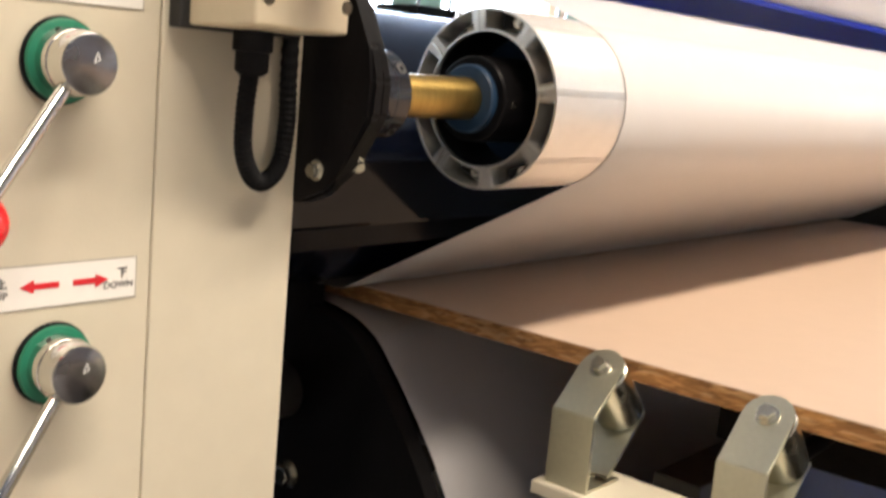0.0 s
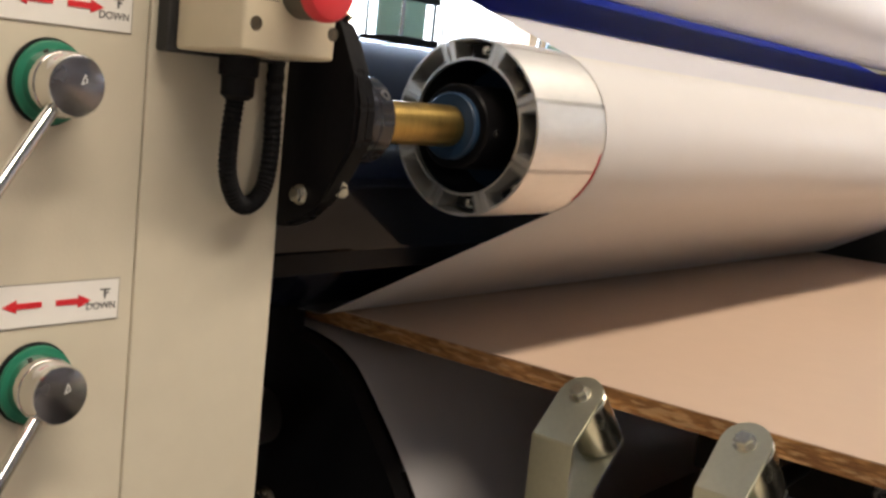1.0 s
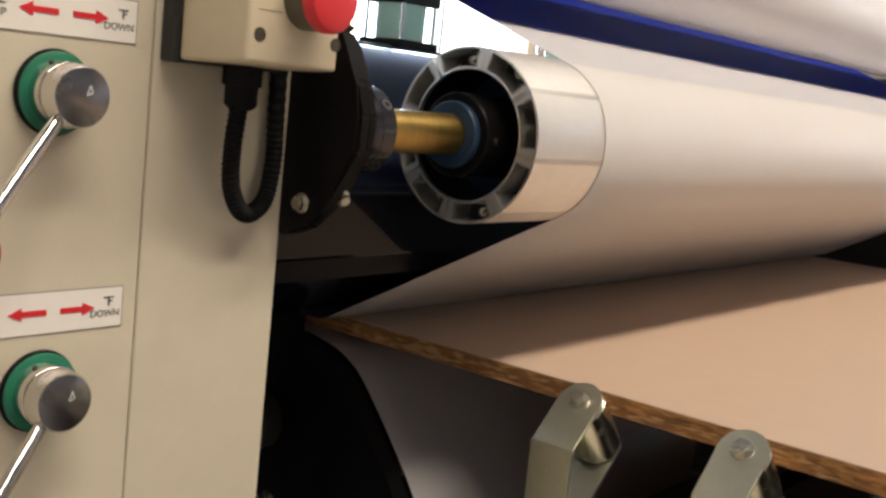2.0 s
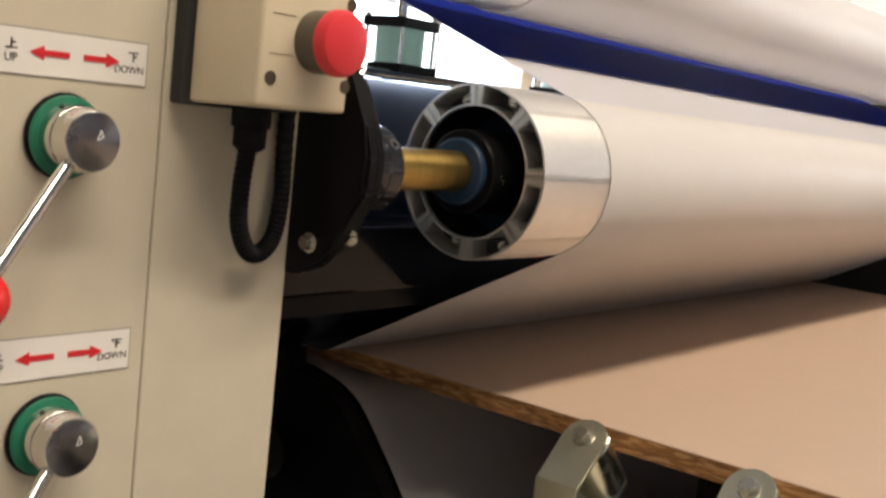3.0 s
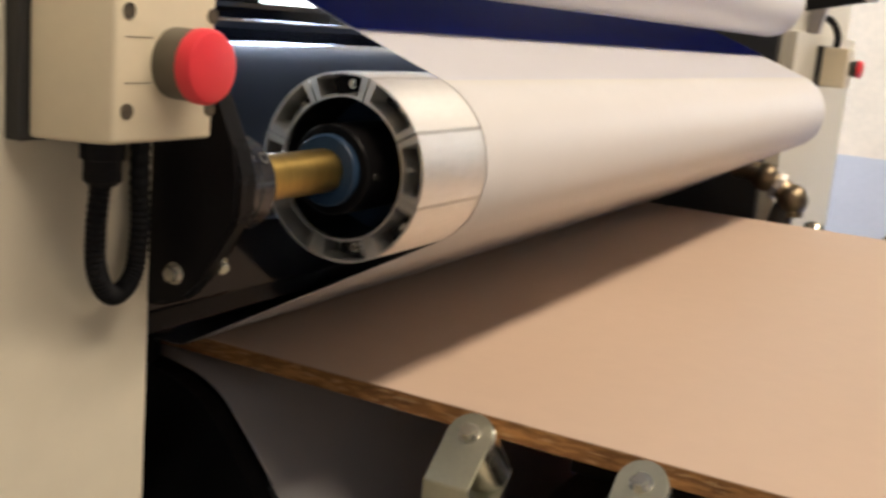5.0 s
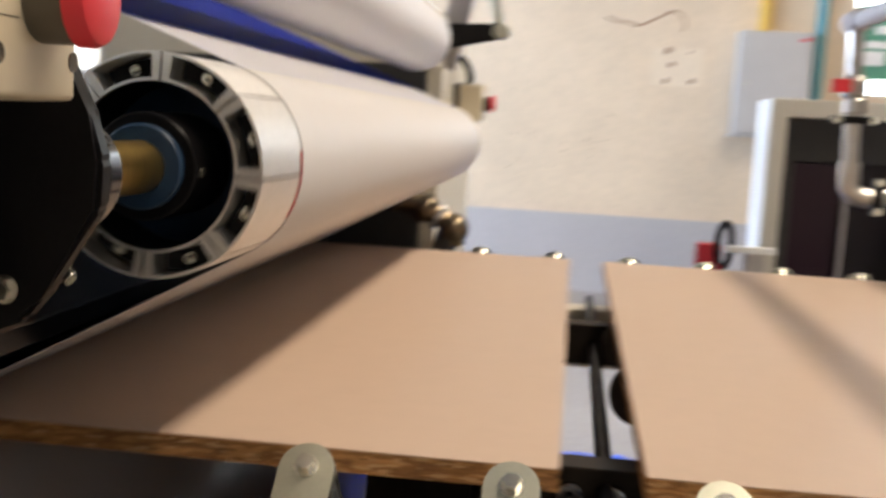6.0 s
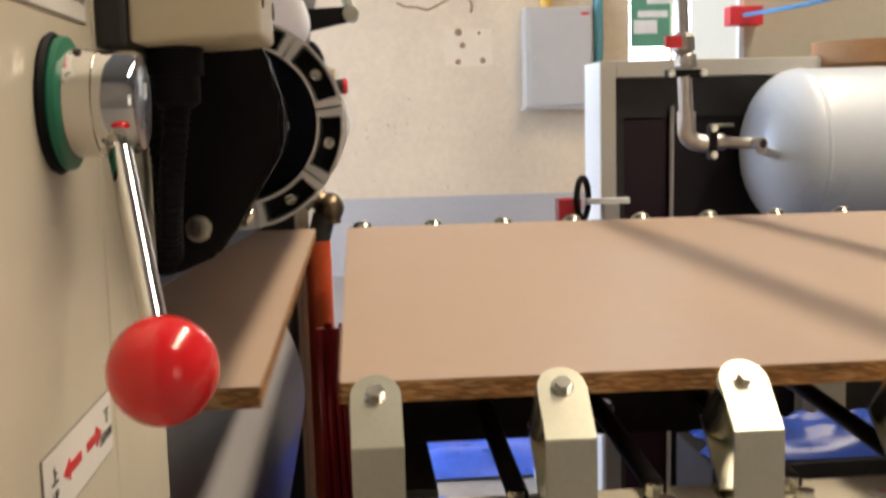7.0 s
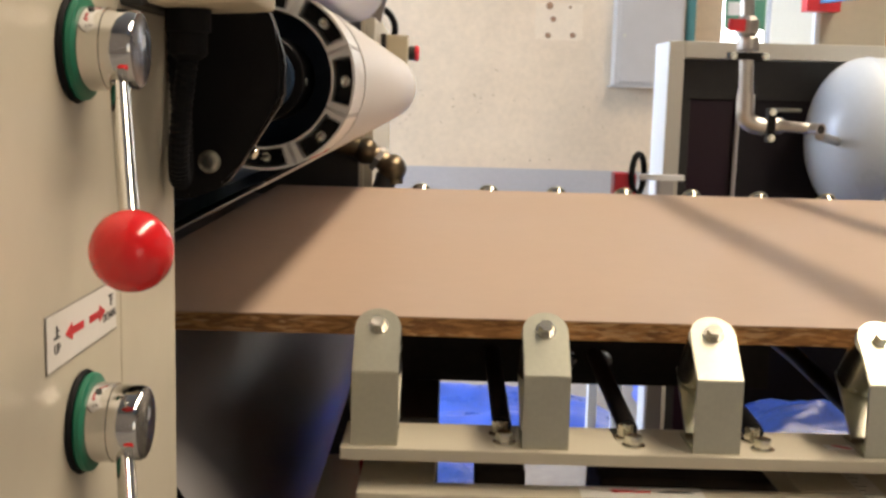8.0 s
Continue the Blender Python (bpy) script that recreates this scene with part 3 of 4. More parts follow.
# ---- the white film over the guide roller into the nip ----
NX, BZ = -0.270, 0.938
RF = RR - 0.0001
a_top = math.atan2(1.0, 0.38)
line = [(-0.95, AZ + 0.0705 + 0.40 + 0.0), (AX + RF * math.cos(a_top), AZ + RF * math.sin(a_top))]
line[0] = (line[1][0] - 0.9, line[1][1] + 0.9 * 0.38)
a_end = math.atan2(-0.8825, 0.4703)
arc = [(AX + RF * math.cos(a_top + (a_end - a_top) * k / 40), AZ + RF * math.sin(a_top + (a_end - a_top) * k / 40)) for k in range(1, 41)]
fw = thing("film_web", (0, 0, 0))
part("supply_span", sheet(line, 0.387, 1.80, 0.0003), M_FILM_THIN, fw, "thin free span of film that daylight shines through")
part("roller_wrap", sheet([line[1]] + arc, 0.387, 1.80, 0.0003), M_FILM, fw, "", True)
part("nip_span", sheet([arc[-1], (-0.202, BZ + 0.0030), (-0.214, BZ + 0.0010), (-0.23, BZ + 0.0008), (-0.45, BZ + 0.0008)], 0.387, 1.80, 0.0003), M_FILM, fw, "", True)
# added sheet: painted shade, its edge set within the roll's soft shadow edge
shade_edge = -0.034
shade_z = line[1][1] + (line[1][0] - shade_edge) * 0.38 + 0.0012
part("roll_shade", sheet([(line[0][0], line[0][1] + 0.0012), (shade_edge, shade_z)], 0.388, 1.80, 0.0003), M_SHADE_BLUE, fw, "deep blue sheet painting the shade below the upper roll")
tagged(fw, "white laminating film running over the guide roller into the nip", "film")

# upper roll of film with its chuck
UX, UZ, UR = -0.043, 1.3487, 0.066
ur = thing("upper_film_roll", (UX, 0.36, UZ))
part("film_winding", lathe([(0.0, 0.045), (0.0, UR), (1.444, UR), (1.444, 0.04)], (0, 0.033, 0), (0, 1, 0), seg=64, close=False), M_ROLLWHITE, ur, "white wound film", True)
part("core_sleeve", lathe([(0.035, UR - 0.0015), (-0.022, UR - 0.0015), (-0.023, UR - 0.002), (-0.023, UR - 0.003), (0.02, UR - 0.003)], (0, 0, 0), (0, 1, 0), seg=64, close=False), M_ALU, ur, "bare aluminium core sleeve", True)
part("rim_gasket", lathe([(-0.014, UR - 0.0031), (-0.024, UR - 0.0031), (-0.024, UR - 0.0046), (-0.014, UR - 0.0046)], (0, 0, 0), (0, 1, 0), seg=64, close=False), M_BLACK_RUBBER, ur, "", True)
part("chuck_disc", lathe([(-0.0225, 0.0), (-0.0225, 0.059), (-0.021, UR - 0.0047), (-0.005, UR - 0.0047)], (0, 0, 0), (0, 1, 0), seg=56, close=False), M_BLUEPAINT, ur, "blue painted chuck disc", True)
part("shaft", rod((0, -0.17, 0), (0, -0.02, 0), 0.019, seg=32), M_STEEL, ur, "", True)
part("chuck_nut", lathe([(-0.040, 0.029), (-0.038, 0.031), (-0.0225, 0.031)], (0, 0, 0), (0, 1, 0), seg=32), M_BLACK_RUBBER, ur, "", True)
tagged(ur, "white roll of laminating film on a blue chuck", "film roll")

# ---- laminating rollers and frame bars behind ----
LR = 0.141
lr = thing("laminating_roller", (NX, 0.30, BZ + LR))
part("rubber_cover", lathe([(0.0, 0.05), (0.0, LR - 0.006), (0.006, LR), (1.48, LR), (1.486, LR - 0.006), (1.486, 0.05)], (0, 0, 0), (0, 1, 0), seg=72, close=False), M_NAVY, lr, "glossy navy rubber cover", True)
part("shaft", rod((0, -0.12, 0), (0, 1.6, 0), 0.05, seg=32), M_DARK, lr, "", True)
tagged(lr, "dark navy rubber laminating roller above the nip", "roller")
LR2 = 0.10
lr2 = thing("laminating_roller", (NX, 0.41, BZ - 0.0190 - LR2))
part("rubber_cover", lathe([(0.0, 0.03), (0.0, LR2 - 0.006), (0.006, LR2), (1.33, LR2), (1.336, LR2 - 0.006), (1.336, 0.03)], (0, 0, 0), (0, 1, 0), seg=72, close=False), M_NAVY, lr2, "", True)
part("shaft", rod((0, -0.22, 0), (0, 1.5, 0), 0.03, seg=32), M_DARK, lr2, "", True)
tagged(lr2, "dark navy rubber laminating roller below the nip", "roller")
tagged(part("cross_bar", box(-0.63, -0.55, 0.15, 1.9, 1.150, 1.236, 0.012), M_BAR), "dark painted steel cross bar behind the roller", "cross bar", group="cross bars")
tagged(part("cross_bar", box(-1.08, -0.94, 0.15, 2.2, 0.0, 1.263, 0.012), M_BAR), "dark painted steel cross wall behind the roller", "cross bar")

sh = thing("guard_bar", (-0.10, 0.13, 1.03))
part("bar", box(-0.022, 0.022, 0.0, 1.78, 0.0, 0.057, 0.003), M_GLOSS, sh, "glossy black enamelled bar")
part("lip", box(-0.018, 0.010, 0.004, 1.776, -0.020, 0.0, 0.001), M_BLACK, sh)
tagged(sh, "glossy black guard bar in front of the laminating roller", "guard bar")
tagged(part("inner_plate", box(-0.70, -0.03, 0.128, 0.145, 0.05, 1.20, 0.002), M_BLACK), "black inner side plate of the machine", "side plate")

# pneumatic cylinder with green tube
pc = thing("pneumatic_cylinder", (-1.015, 1.366, 1.263))
part("foot_cap", box(-0.060, 0.060, -0.060, 0.060, 0.0, 0.016, 0.003), M_BLACK, pc)
part("tube", rod((0, 0, 0.016), (0, 0, 0.090), 0.053, seg=36), M_GREENTUBE, pc, "pale green cylinder tube", True)
part("head_cap", box(-0.058, 0.058, -0.058, 0.058, 0.090, 0.112, 0.003), M_BLACK, pc)
part("piston_rod", rod((0, 0, 0.112), (0, 0, 0.28), 0.012, seg=20), M_CHROME, pc, "", True)
for x in (-0.050, 0.050):
    for y in (-0.050, 0.050):
        part("tie_rod", rod((x, y, 0.012), (x, y, 0.094), 0.0044, seg=12), M_CHROME, pc, "", True)
        part("tie_nut", lathe([(0, 0.007), (0.007, 0.007)], (x, y, 0.112), (0, 0, 1), seg=6), M_BOLT, pc)
tagged(pc, "pneumatic cylinder with a pale green tube and black caps", "pneumatic cylinder", group="pneumatic cylinders")
copy_thing(pc, pose(-1.015, 2.01, 1.263))

# ---- lower web ----
web_line = smooth_line([(-0.30, 0.9192), (-0.25, 0.9190), (-0.215, 0.915), (-0.18, 0.905), (-0.146, 0.879), (-0.074, 0.790), (-0.030, 0.700), (-0.014, 0.610), (-0.027, 0.510), (-0.060, 0.400), (-0.104, 0.287), (-0.20, 0.16), (-0.34, 0.09)])
lw = thing("lower_film_web", (0, 0, 0))
part("rising_span", sheet(web_line[16:], 0.40, 1.76, 0.0004), M_WEB, lw, "", True)
part("nip_span", sheet(web_line[:17], 0.40, 1.76, 0.0004), M_WEB, lw, "", True)
tagged(lw, "grey plastic film rising from below to the nip", "film")
# added black plate fills the dark area; its rim is fitted to the film edge
rim = [(x - 0.003, z - 0.003) for x, z in web_line if z > 0.30 and x > -0.24]
tagged(part("nip_dark_plate", prism(rim + [(-0.60, 0.28), (-0.60, 1.06), (-0.24, 1.02), (-0.24, 0.905)], "y", 0.378, 0.398), M_BLACK), "black plate added to fill the dark area beside the nip", "side plate")
# dark plate, run the full depth to keep floor bounce off the film
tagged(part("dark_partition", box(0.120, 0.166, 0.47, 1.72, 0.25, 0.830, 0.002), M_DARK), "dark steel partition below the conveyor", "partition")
lro = thing("lower_film_roll", (-0.36, 0.36, 0.33))
part("film_winding", lathe([(0.0, 0.04), (0.0, 0.235), (1.42, 0.235), (1.42, 0.04)], (0, 0, 0), (0, 1, 0), seg=56, close=False), M_WEB, lro, "", True)
part("core", rod((0, -0.12, 0), (0, 1.56, 0), 0.04, seg=28), M_DARK, lro, "", True)
tagged(lro, "roll of grey plastic film on its shaft beneath the machine", "film roll")

tagged(part("side_bolt", hexbolt((-0.2547, 0.3782, 0.7296), (0, -1, 0), 0.0115, h=0.012), M_BOLT), "steel hex bolt on the black side plate", "bolt")

# ---- boards ----
Y0, Y1, TH = 0.425, 1.745, 0.0180


def board():
    b = thing("board")
    part("core", box(0.0, 2.44, Y0, Y1, BZ - TH, BZ - 0.0012), M_BOARD_EDGE, b, "brown chipboard core with a rough sawn edge")
    part("face_sheet", box(0.0, 2.44, Y0, Y1, BZ - 0.0012, BZ, 0.0003, seg=1), M_BOARD_TOP, b, "smooth pinkish-beige face")
    return tagged(b, "pinkish-beige faced wooden board moving along the roller conveyor", "board", group="boards on the conveyor")


board_a = board()
board_b = board()

# ---- guide wheels with bent brackets ----
RAIL_Z = 0.846


def guide_wheel():
    g = thing("edge_guide", (0, 0, 0))
    w, t = 0.0195, 0.003
    b0, b1 = (0.335, 0.909), (0.384, 0.9535)
    d = Vector((b1[0] - b0[0], b1[1] - b0[1])).normalized()
    nrm = Vector((d.y, -d.x))
    L = (Vector(b1) - Vector(b0)).length
    bm = bmesh.new()
    prism([(0.335, RAIL_Z), (0.335, 0.9075), (0.3358, 0.9097), (0.338, 0.9105), (0.335 + t, 0.907), (0.335 + t, RAIL_Z)], "x", -w, w, bm)
    prism([(0.335, RAIL_Z), (0.335 + t, RAIL_Z + t), (0.385, RAIL_Z + t), (0.385, RAIL_Z)], "x", -w, w, bm)
    part("bracket", bm, M_STEEL, g, "bent zinc-plated bracket")
    # the leaning plate with its round top, built flat and turned into place
    out = [(-w, 0.0)] + [(w * math.cos(a), L - w + w * math.sin(a)) for a in [math.pi - math.pi * k / 14 for k in range(15)]] + [(w, 0.0)]
    m = Matrix(((1, 0, 0, 0), (0, d.x, nrm.x, b0[0]), (0, d.y, nrm.y, b0[1]), (0, 0, 0, 1)))
    part("top_plate", prism(out, "z", 0.0, t, bevel=0.0006), M_STEEL, g, m=m)
    part("bolt", hexbolt((0, L - w, 0.0), (0, 0, -1), 0.0066, h=0.0075), M_BOLT, g, m=m)
    part("wheel", lathe([(t + 0.0015, 0.0190), (t + 0.003, 0.0205), (0.0585, 0.0205), (0.060, 0.0190)], (0, L - w - 0.001, 0), (0, 0, 1), seg=32), M_WHEEL, g, "turned steel guide wheel", True, m=m)
    low = [(-w, -0.014), (-w, L - 0.012), (w, L - 0.012), (w, -0.014)]
    part("lower_plate", prism(low, "z", 0.0615, 0.0645), M_STEEL, g, m=m)
    bm = bmesh.new()
    hexbolt((0.0, 0.372, RAIL_Z + 0.003), (0, 0, 1), 0.0055, bm, h=0.006)
    part("foot_bolt", bm, M_BOLT, g)
    return tagged(g, "steel guide wheel in a bent zinc-plated bracket on the conveyor rail", "guide wheel", group="guide wheels along the conveyor")


PITCH = 0.1433
first = guide_wheel()
first.location = (0.113, 0, 0)
for k in range(1, 15):
    copy_thing(first, pose(0.113 + PITCH * k, 0, 0))
for k in range(0, 15):
    copy_thing(first, pose(0.115 + PITCH * k, 2.145, -0.004, 0, 0, 180))

# ---- conveyor frame ----
cf = thing("roller_conveyor", (0, 0, 0))
part("rail", box(0.085, 2.6, 0.328, 0.402, RAIL_Z - 0.011, RAIL_Z, 0.0015), M_PAINT, cf)
part("rail", box(0.085, 2.6, 1.74, 1.815, RAIL_Z - 0.015, RAIL_Z - 0.004, 0.0015), M_PAINT, cf)
part("side_beam", box(0.10, 2.6, 0.315, 0.345, 0.70, 0.812, 0.002), M_PAINT, cf)
part("side_plate", box(0.10, 0.165, 0.345, 0.46, 0.790, 0.812, 0.002), M_PAINT, cf)
part("side_plate", box(0.475, 2.6, 0.345, 0.46, 0.790, 0.812, 0.002), M_PAINT, cf)
part("side_beam", box(0.10, 2.6, 1.79, 1.83, 0.72, 0.825, 0.002), M_PAINT, cf)
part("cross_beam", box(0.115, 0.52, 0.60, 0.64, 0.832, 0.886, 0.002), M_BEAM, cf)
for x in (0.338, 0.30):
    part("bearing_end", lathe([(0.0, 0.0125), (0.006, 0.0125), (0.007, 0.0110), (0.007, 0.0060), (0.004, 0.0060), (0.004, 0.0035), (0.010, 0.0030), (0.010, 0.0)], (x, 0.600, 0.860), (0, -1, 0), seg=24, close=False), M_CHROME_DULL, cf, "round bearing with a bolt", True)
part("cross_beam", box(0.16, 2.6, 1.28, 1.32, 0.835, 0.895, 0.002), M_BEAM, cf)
for x in (0.13, 1.35, 2.55):
    for y in (0.37, 1.77):
        part("leg", box(x - 0.03, x + 0.03, y - 0.03, y + 0.03, 0.0, 0.80, 0.002), M_PAINT, cf)
part("black_leg", box(0.203, 0.252, 0.47, 0.51, 0.0, 0.78, 0.003), M_BEAM, cf, "black leg below the conveyor")
# added block that stands in for the darkness under the rail
part("dark_block", box(0.325, 0.495, 0.47, 0.58, 0.42, 0.775, 0.006), M_BEAM, cf, "dark block filling the dark gap below the conveyor")
tagged(cf, "beige painted steel conveyor frame with dark cross beams", "conveyor frame")

lb = thing("frame_label", (0.338, 0.319, 0.8122))
part("plate", box(-0.052, 0.052, -0.003, 0.024, 0.0, 0.0006, 0.0002), M_LABEL, lb)
part("border", box(-0.049, 0.049, 0.0205, 0.0212, 0.0006, 0.0008), M_LABEL_EDGE, lb)
part("arrow", prism([(-0.026, 0.013), (-0.021, 0.0175), (-0.021, 0.0150), (0.008, 0.0150), (0.008, 0.0110), (-0.021, 0.0110), (-0.021, 0.0085)], "z", 0.0006, 0.0009), M_INK_RED, lb, "red arrow")
part("mark", prism([(0.014, 0.012), (0.022, 0.016), (0.038, 0.016), (0.044, 0.012)], "z", 0.0006, 0.0009), M_INK, lb)
tagged(lb, "white label with a red arrow on the conveyor beam", "label")
rl = thing("scale_strip", (0.536, 0.345, 0.8122))
part("strip", box(-0.010, 0.010, -0.03, 0.075, 0.0, 0.0006, 0.0002), M_LABEL, rl)
for k in range(10):
    part("tick", box(-0.009, -0.003 if k % 2 else 0.001, -0.026 + 0.010 * k, -0.025 + 0.010 * k, 0.0006, 0.0008), M_INK, rl)
tagged(rl, "white measuring strip with dark ticks on the conveyor plate", "ruler")
rm = thing("red_marker", (0.512, 0.362, RAIL_Z))
part("backing", box(-0.012, 0.012, -0.006, 0.006, 0.0, 0.0005), M_LABEL, rm)
part("stroke", prism([(-0.006, 0.004), (-0.002, 0.005), (0.010, -0.004), (0.006, -0.005)], "z", 0.0005, 0.0008), M_INK_RED, rm, "red stroke")
tagged(rm, "small sticker with a red stroke on the rail", "sticker")


def disc_roller():
    d = thing("disc_roller", (0, 0, 0))
    part("axle", rod((0, 0.62, 0), (0, 1.30, 0), 0.006, seg=14), M_BLACK, d, "", True)
    for y in (0.91, 1.21):
        part("disc", lathe([(-0.007, 0.033), (-0.005, 0.0365), (0.005, 0.0365), (0.007, 0.033)], (0, y, 0), (0, 1, 0), seg=40), M_DISC, d, "dark brown rubber disc", True)
        part("hub_ring", lathe([(-0.010, 0.0085), (-0.009, 0.010), (-0.007, 0.010)], (0, y, 0), (0, 1, 0), seg=20), M_STEEL, d, "", True)
        part("hub_bolt", lathe([(-0.0105, 0.0), (-0.0105, 0.006), (-0.009, 0.006)], (0, y, 0), (0, 1, 0), seg=12, close=False), M_BLACK, d)
    return tagged(d, "dark rubber disc wheels on a thin axle under the boards", "disc roller", group="disc rollers")


M_DISC = mat("disc_rubber", (0.035, 0.026, 0.020), 0.45, vary=0.3, scale=30)
DZ = BZ - 0.0185 - 0.0365
shafts = [disc_roller()]
shafts[0].location = (0.235, 0, DZ)
for k in range(1, 14):
    shafts.append(copy_thing(shafts[0], pose(0.235 + 0.1433 * k, 0, DZ)))


def support_rod(x):
    t = thing("support_rod", (x, 0, 0.862))
    part("rod", rod((0, 0.376, -0.009), (0, 0.62, 0.004), 0.0085, seg=16), M_BLACK, t, "", True)
    part("rod", rod((0, 0.62, 0.004), (0, 1.78, -0.004), 0.0085, seg=16), M_BLACK, t, "", True)
    part("end_nut", hexbolt((0.001, 0.352, -0.016), (0, 0, 1), 0.0074, h=0.0090), M_BOLT, t)
    part("end_nut", hexbolt((-0.002, 0.374, -0.016), (0, 0, 1), 0.0070, h=0.0120), M_BOLT, t)
    return tagged(t, "black steel rod across the conveyor with a bolted end", "support rod", group="support rods")


first_rod = support_rod(0.222)
for k in range(1, 21):
    copy_thing(first_rod, pose(0.222 + 0.110 * k, 0, 0.862))

# ---- far side of the machine ----
fc = thing("far_cabinet", (0, 1.93, 0))
part("body", box(-0.75, -0.021, 0.0, 0.7, 0.0, 1.42, 0.003), M_PAINT, fc)
part("edge_panel", box(-0.02, 0.0, 0.0, 0.7, 0.04, 1.30, 0.0015), M_PAINT, fc)
part("inner_plate", box(-0.60, -0.03, -0.03, 0.0, 0.3, 1.30, 0.002), M_DARK, fc)
tagged(fc, "grey-beige far machine cabinet with a dark inner plate", "machine cabinet")
es2 = thing("emergency_stop_box", (0.0, 2.20, 1.233))
part("back_plate", box(0.0, 0.012, -0.045, 0.045, -0.0455, 0.0435, 0.002), M_BOX_BASE, es2)
part("housing", box(0.012, 0.066, -0.042, 0.042, -0.0435, 0.042, 0.004), M_BOX, es2)
part("button_collar", lathe([(0, 0.0165), (0.0165, 0.0178)], (0.066, 0, 0), (1, 0, 0), seg=24), M_DARK, es2, "", True)
part("push_button", lathe([(0.0, 0.0175), (0.001, 0.0197), (0.0065, 0.0197), (0.0108, 0.0150), (0.0112, 0.0)], (0.082, 0, 0), (1, 0, 0), seg=24), M_STOP, es2, "red mushroom push button", True)
part("cable", tube([(0.03, 0.0, 0.042), (0.03, 0.0, 0.07), (0.01, 0.0, 0.10), (-0.03, 0.0, 0.11)], 0.008), M_BLACK_RUBBER, es2, "", True)
tagged(es2, "beige emergency stop box with a red button on the far cabinet", "emergency stop")
arm = thing("tension_arm", (0, 2.08, 1.38))
part("bar", prism([(-0.10, -0.052), (0.0, -0.030), (0.10, -0.008), (0.118, 0.004), (0.118, 0.018), (0.10, 0.026), (-0.10, 0.018)], "y", -0.012, 0.012, bevel=0.002), M_BLACK, arm, "black steel arm")
part("pivot", lathe([(-0.022, 0.016), (-0.018, 0.019), (0.014, 0.019)], (0.106, 0, 0.010), (0, 1, 0), seg=24), M_STEEL, arm, "", True)
part("piston_rod", rod((0.106, 0.0, 0.010), (0.062, 0.0, 0.16), 0.011, seg=18), M_STEEL, arm, "", True)
part("cylinder", rod((0.070, 0.0, 0.12), (0.01, 0.0, 0.34), 0.020, seg=24), M_PIPE, arm, "", True)
tagged(arm, "black tension arm with a steel piston on the far side", "tension arm")
tagged(part("side_strut", prism([(-0.05, 1.30), (0.0, 1.30), (0.075, 1.65), (0.02, 1.65)], "y", 2.12, 2.16, bevel=0.002), M_DADO), "grey steel strut rising on the far side", "strut")
pe = thing("pipe_elbow", (0, 1.88, 0.99))
part("elbow", tube([(-0.075, 0.0, 0.030), (-0.045, 0, 0.027), (-0.012, 0, 0.016), (0.025, 0.0, -0.004), (0.046, 0, -0.022), (0.050, 0, -0.055)], 0.022, seg=20), M_TARN, pe, "tarnished brass elbow", True)
for bx, bz, r in ((-0.012, 0.016, 0.029), (0.047, -0.021, 0.032)):
    ball = bmesh.new()
    bmesh.ops.create_uvsphere(ball, u_segments=24, v_segments=14, radius=r, matrix=Matrix.Translation((bx, 0, bz)))
    part("knuckle", ball, M_TARN, pe, "round tarnished brass knuckle", True)
part("union", lathe([(0, 0.029), (0.012, 0.029)], (0.010, 0, 0.004), (0.8, 0, -0.5), seg=8), M_PIPE, pe)
part("sleeve", rod((0.036, 0, -0.035), (0.020, 0, -0.095), 0.024, seg=20), M_DARK, pe, "", True)
part("riser", rod((0.020, 0, -0.090), (0.026, 0, -0.99), 0.0275, seg=20), M_REDPIPE, pe, "orange-red painted pipe", True)
tagged(pe, "tarnished brass pipe elbow on a red pipe", "pipe")
for k in range(5):
    tagged(part("red_cable", tube([(0.050 + 0.010 * k, 1.0 + 0.03 * (k % 2), 0.875), (0.052 + 0.010 * k, 1.0, 0.78), (0.056 + 0.011 * k, 1.01, 0.62), (0.065 + 0.010 * k, 1.0, 0.4), (0.075 + 0.009 * k, 1.0, 0.006)], 0.0065, seg=8), M_REDCABLE, smooth=True), "dark red cable hanging down to the floor", "cable", group="hanging cables")

# small valve wheel by the far rail
vw = thing("hand_wheel", (0.575, 1.93, 0.95))
part("wheel_rim", tube([(0.026 + 0.030 * math.cos(a) * 0.6, 0.030 * math.cos(a) * 0.8, 0.018 + 0.045 * math.sin(a)) for a in [2 * math.pi * k / 16 for k in range(17)]], 0.007, seg=10, steps=3), M_BLACK_RUBBER, vw, "black rim", True)
part("gear_box", box(-0.03, 0.02, -0.02, 0.03, -0.10, 0.02, 0.004), M_REDCABLE, vw, "red gear housing")
part("bracket_arm", box(0.03, 0.13, -0.01, 0.01, 0.005, 0.018, 0.002), M_RACK_WHITE, vw)
part("post", box(0.07, 0.105, -0.017, 0.017, -0.95, 0.005, 0.002), M_DADO, vw)
tagged(vw, "small black hand wheel with a red housing on a grey post", "hand wheel")

# ---- things beyond the conveyor ----
rk = thing("rack_cabinet", (0.752, 2.42, 0.0))
part("side_panel", box(0.0, 0.030, 0.0, 0.19, 0.0, 1.290, 0.003), M_RACK_WHITE, rk, "white side panel")
part("side_panel", box(0.56, 0.60, 0.003, 0.19, 0.0, 1.290, 0.003), M_RACK, rk)
part("front_stile", box(0.0005, 0.042, -0.006, 0.03, 0.0, 1.291, 0.002), M_RACK, rk)
part("top_panel", box(0.0425, 0.60, -0.004, 0.19, 1.247, 1.2915, 0.003), M_RACK, rk)
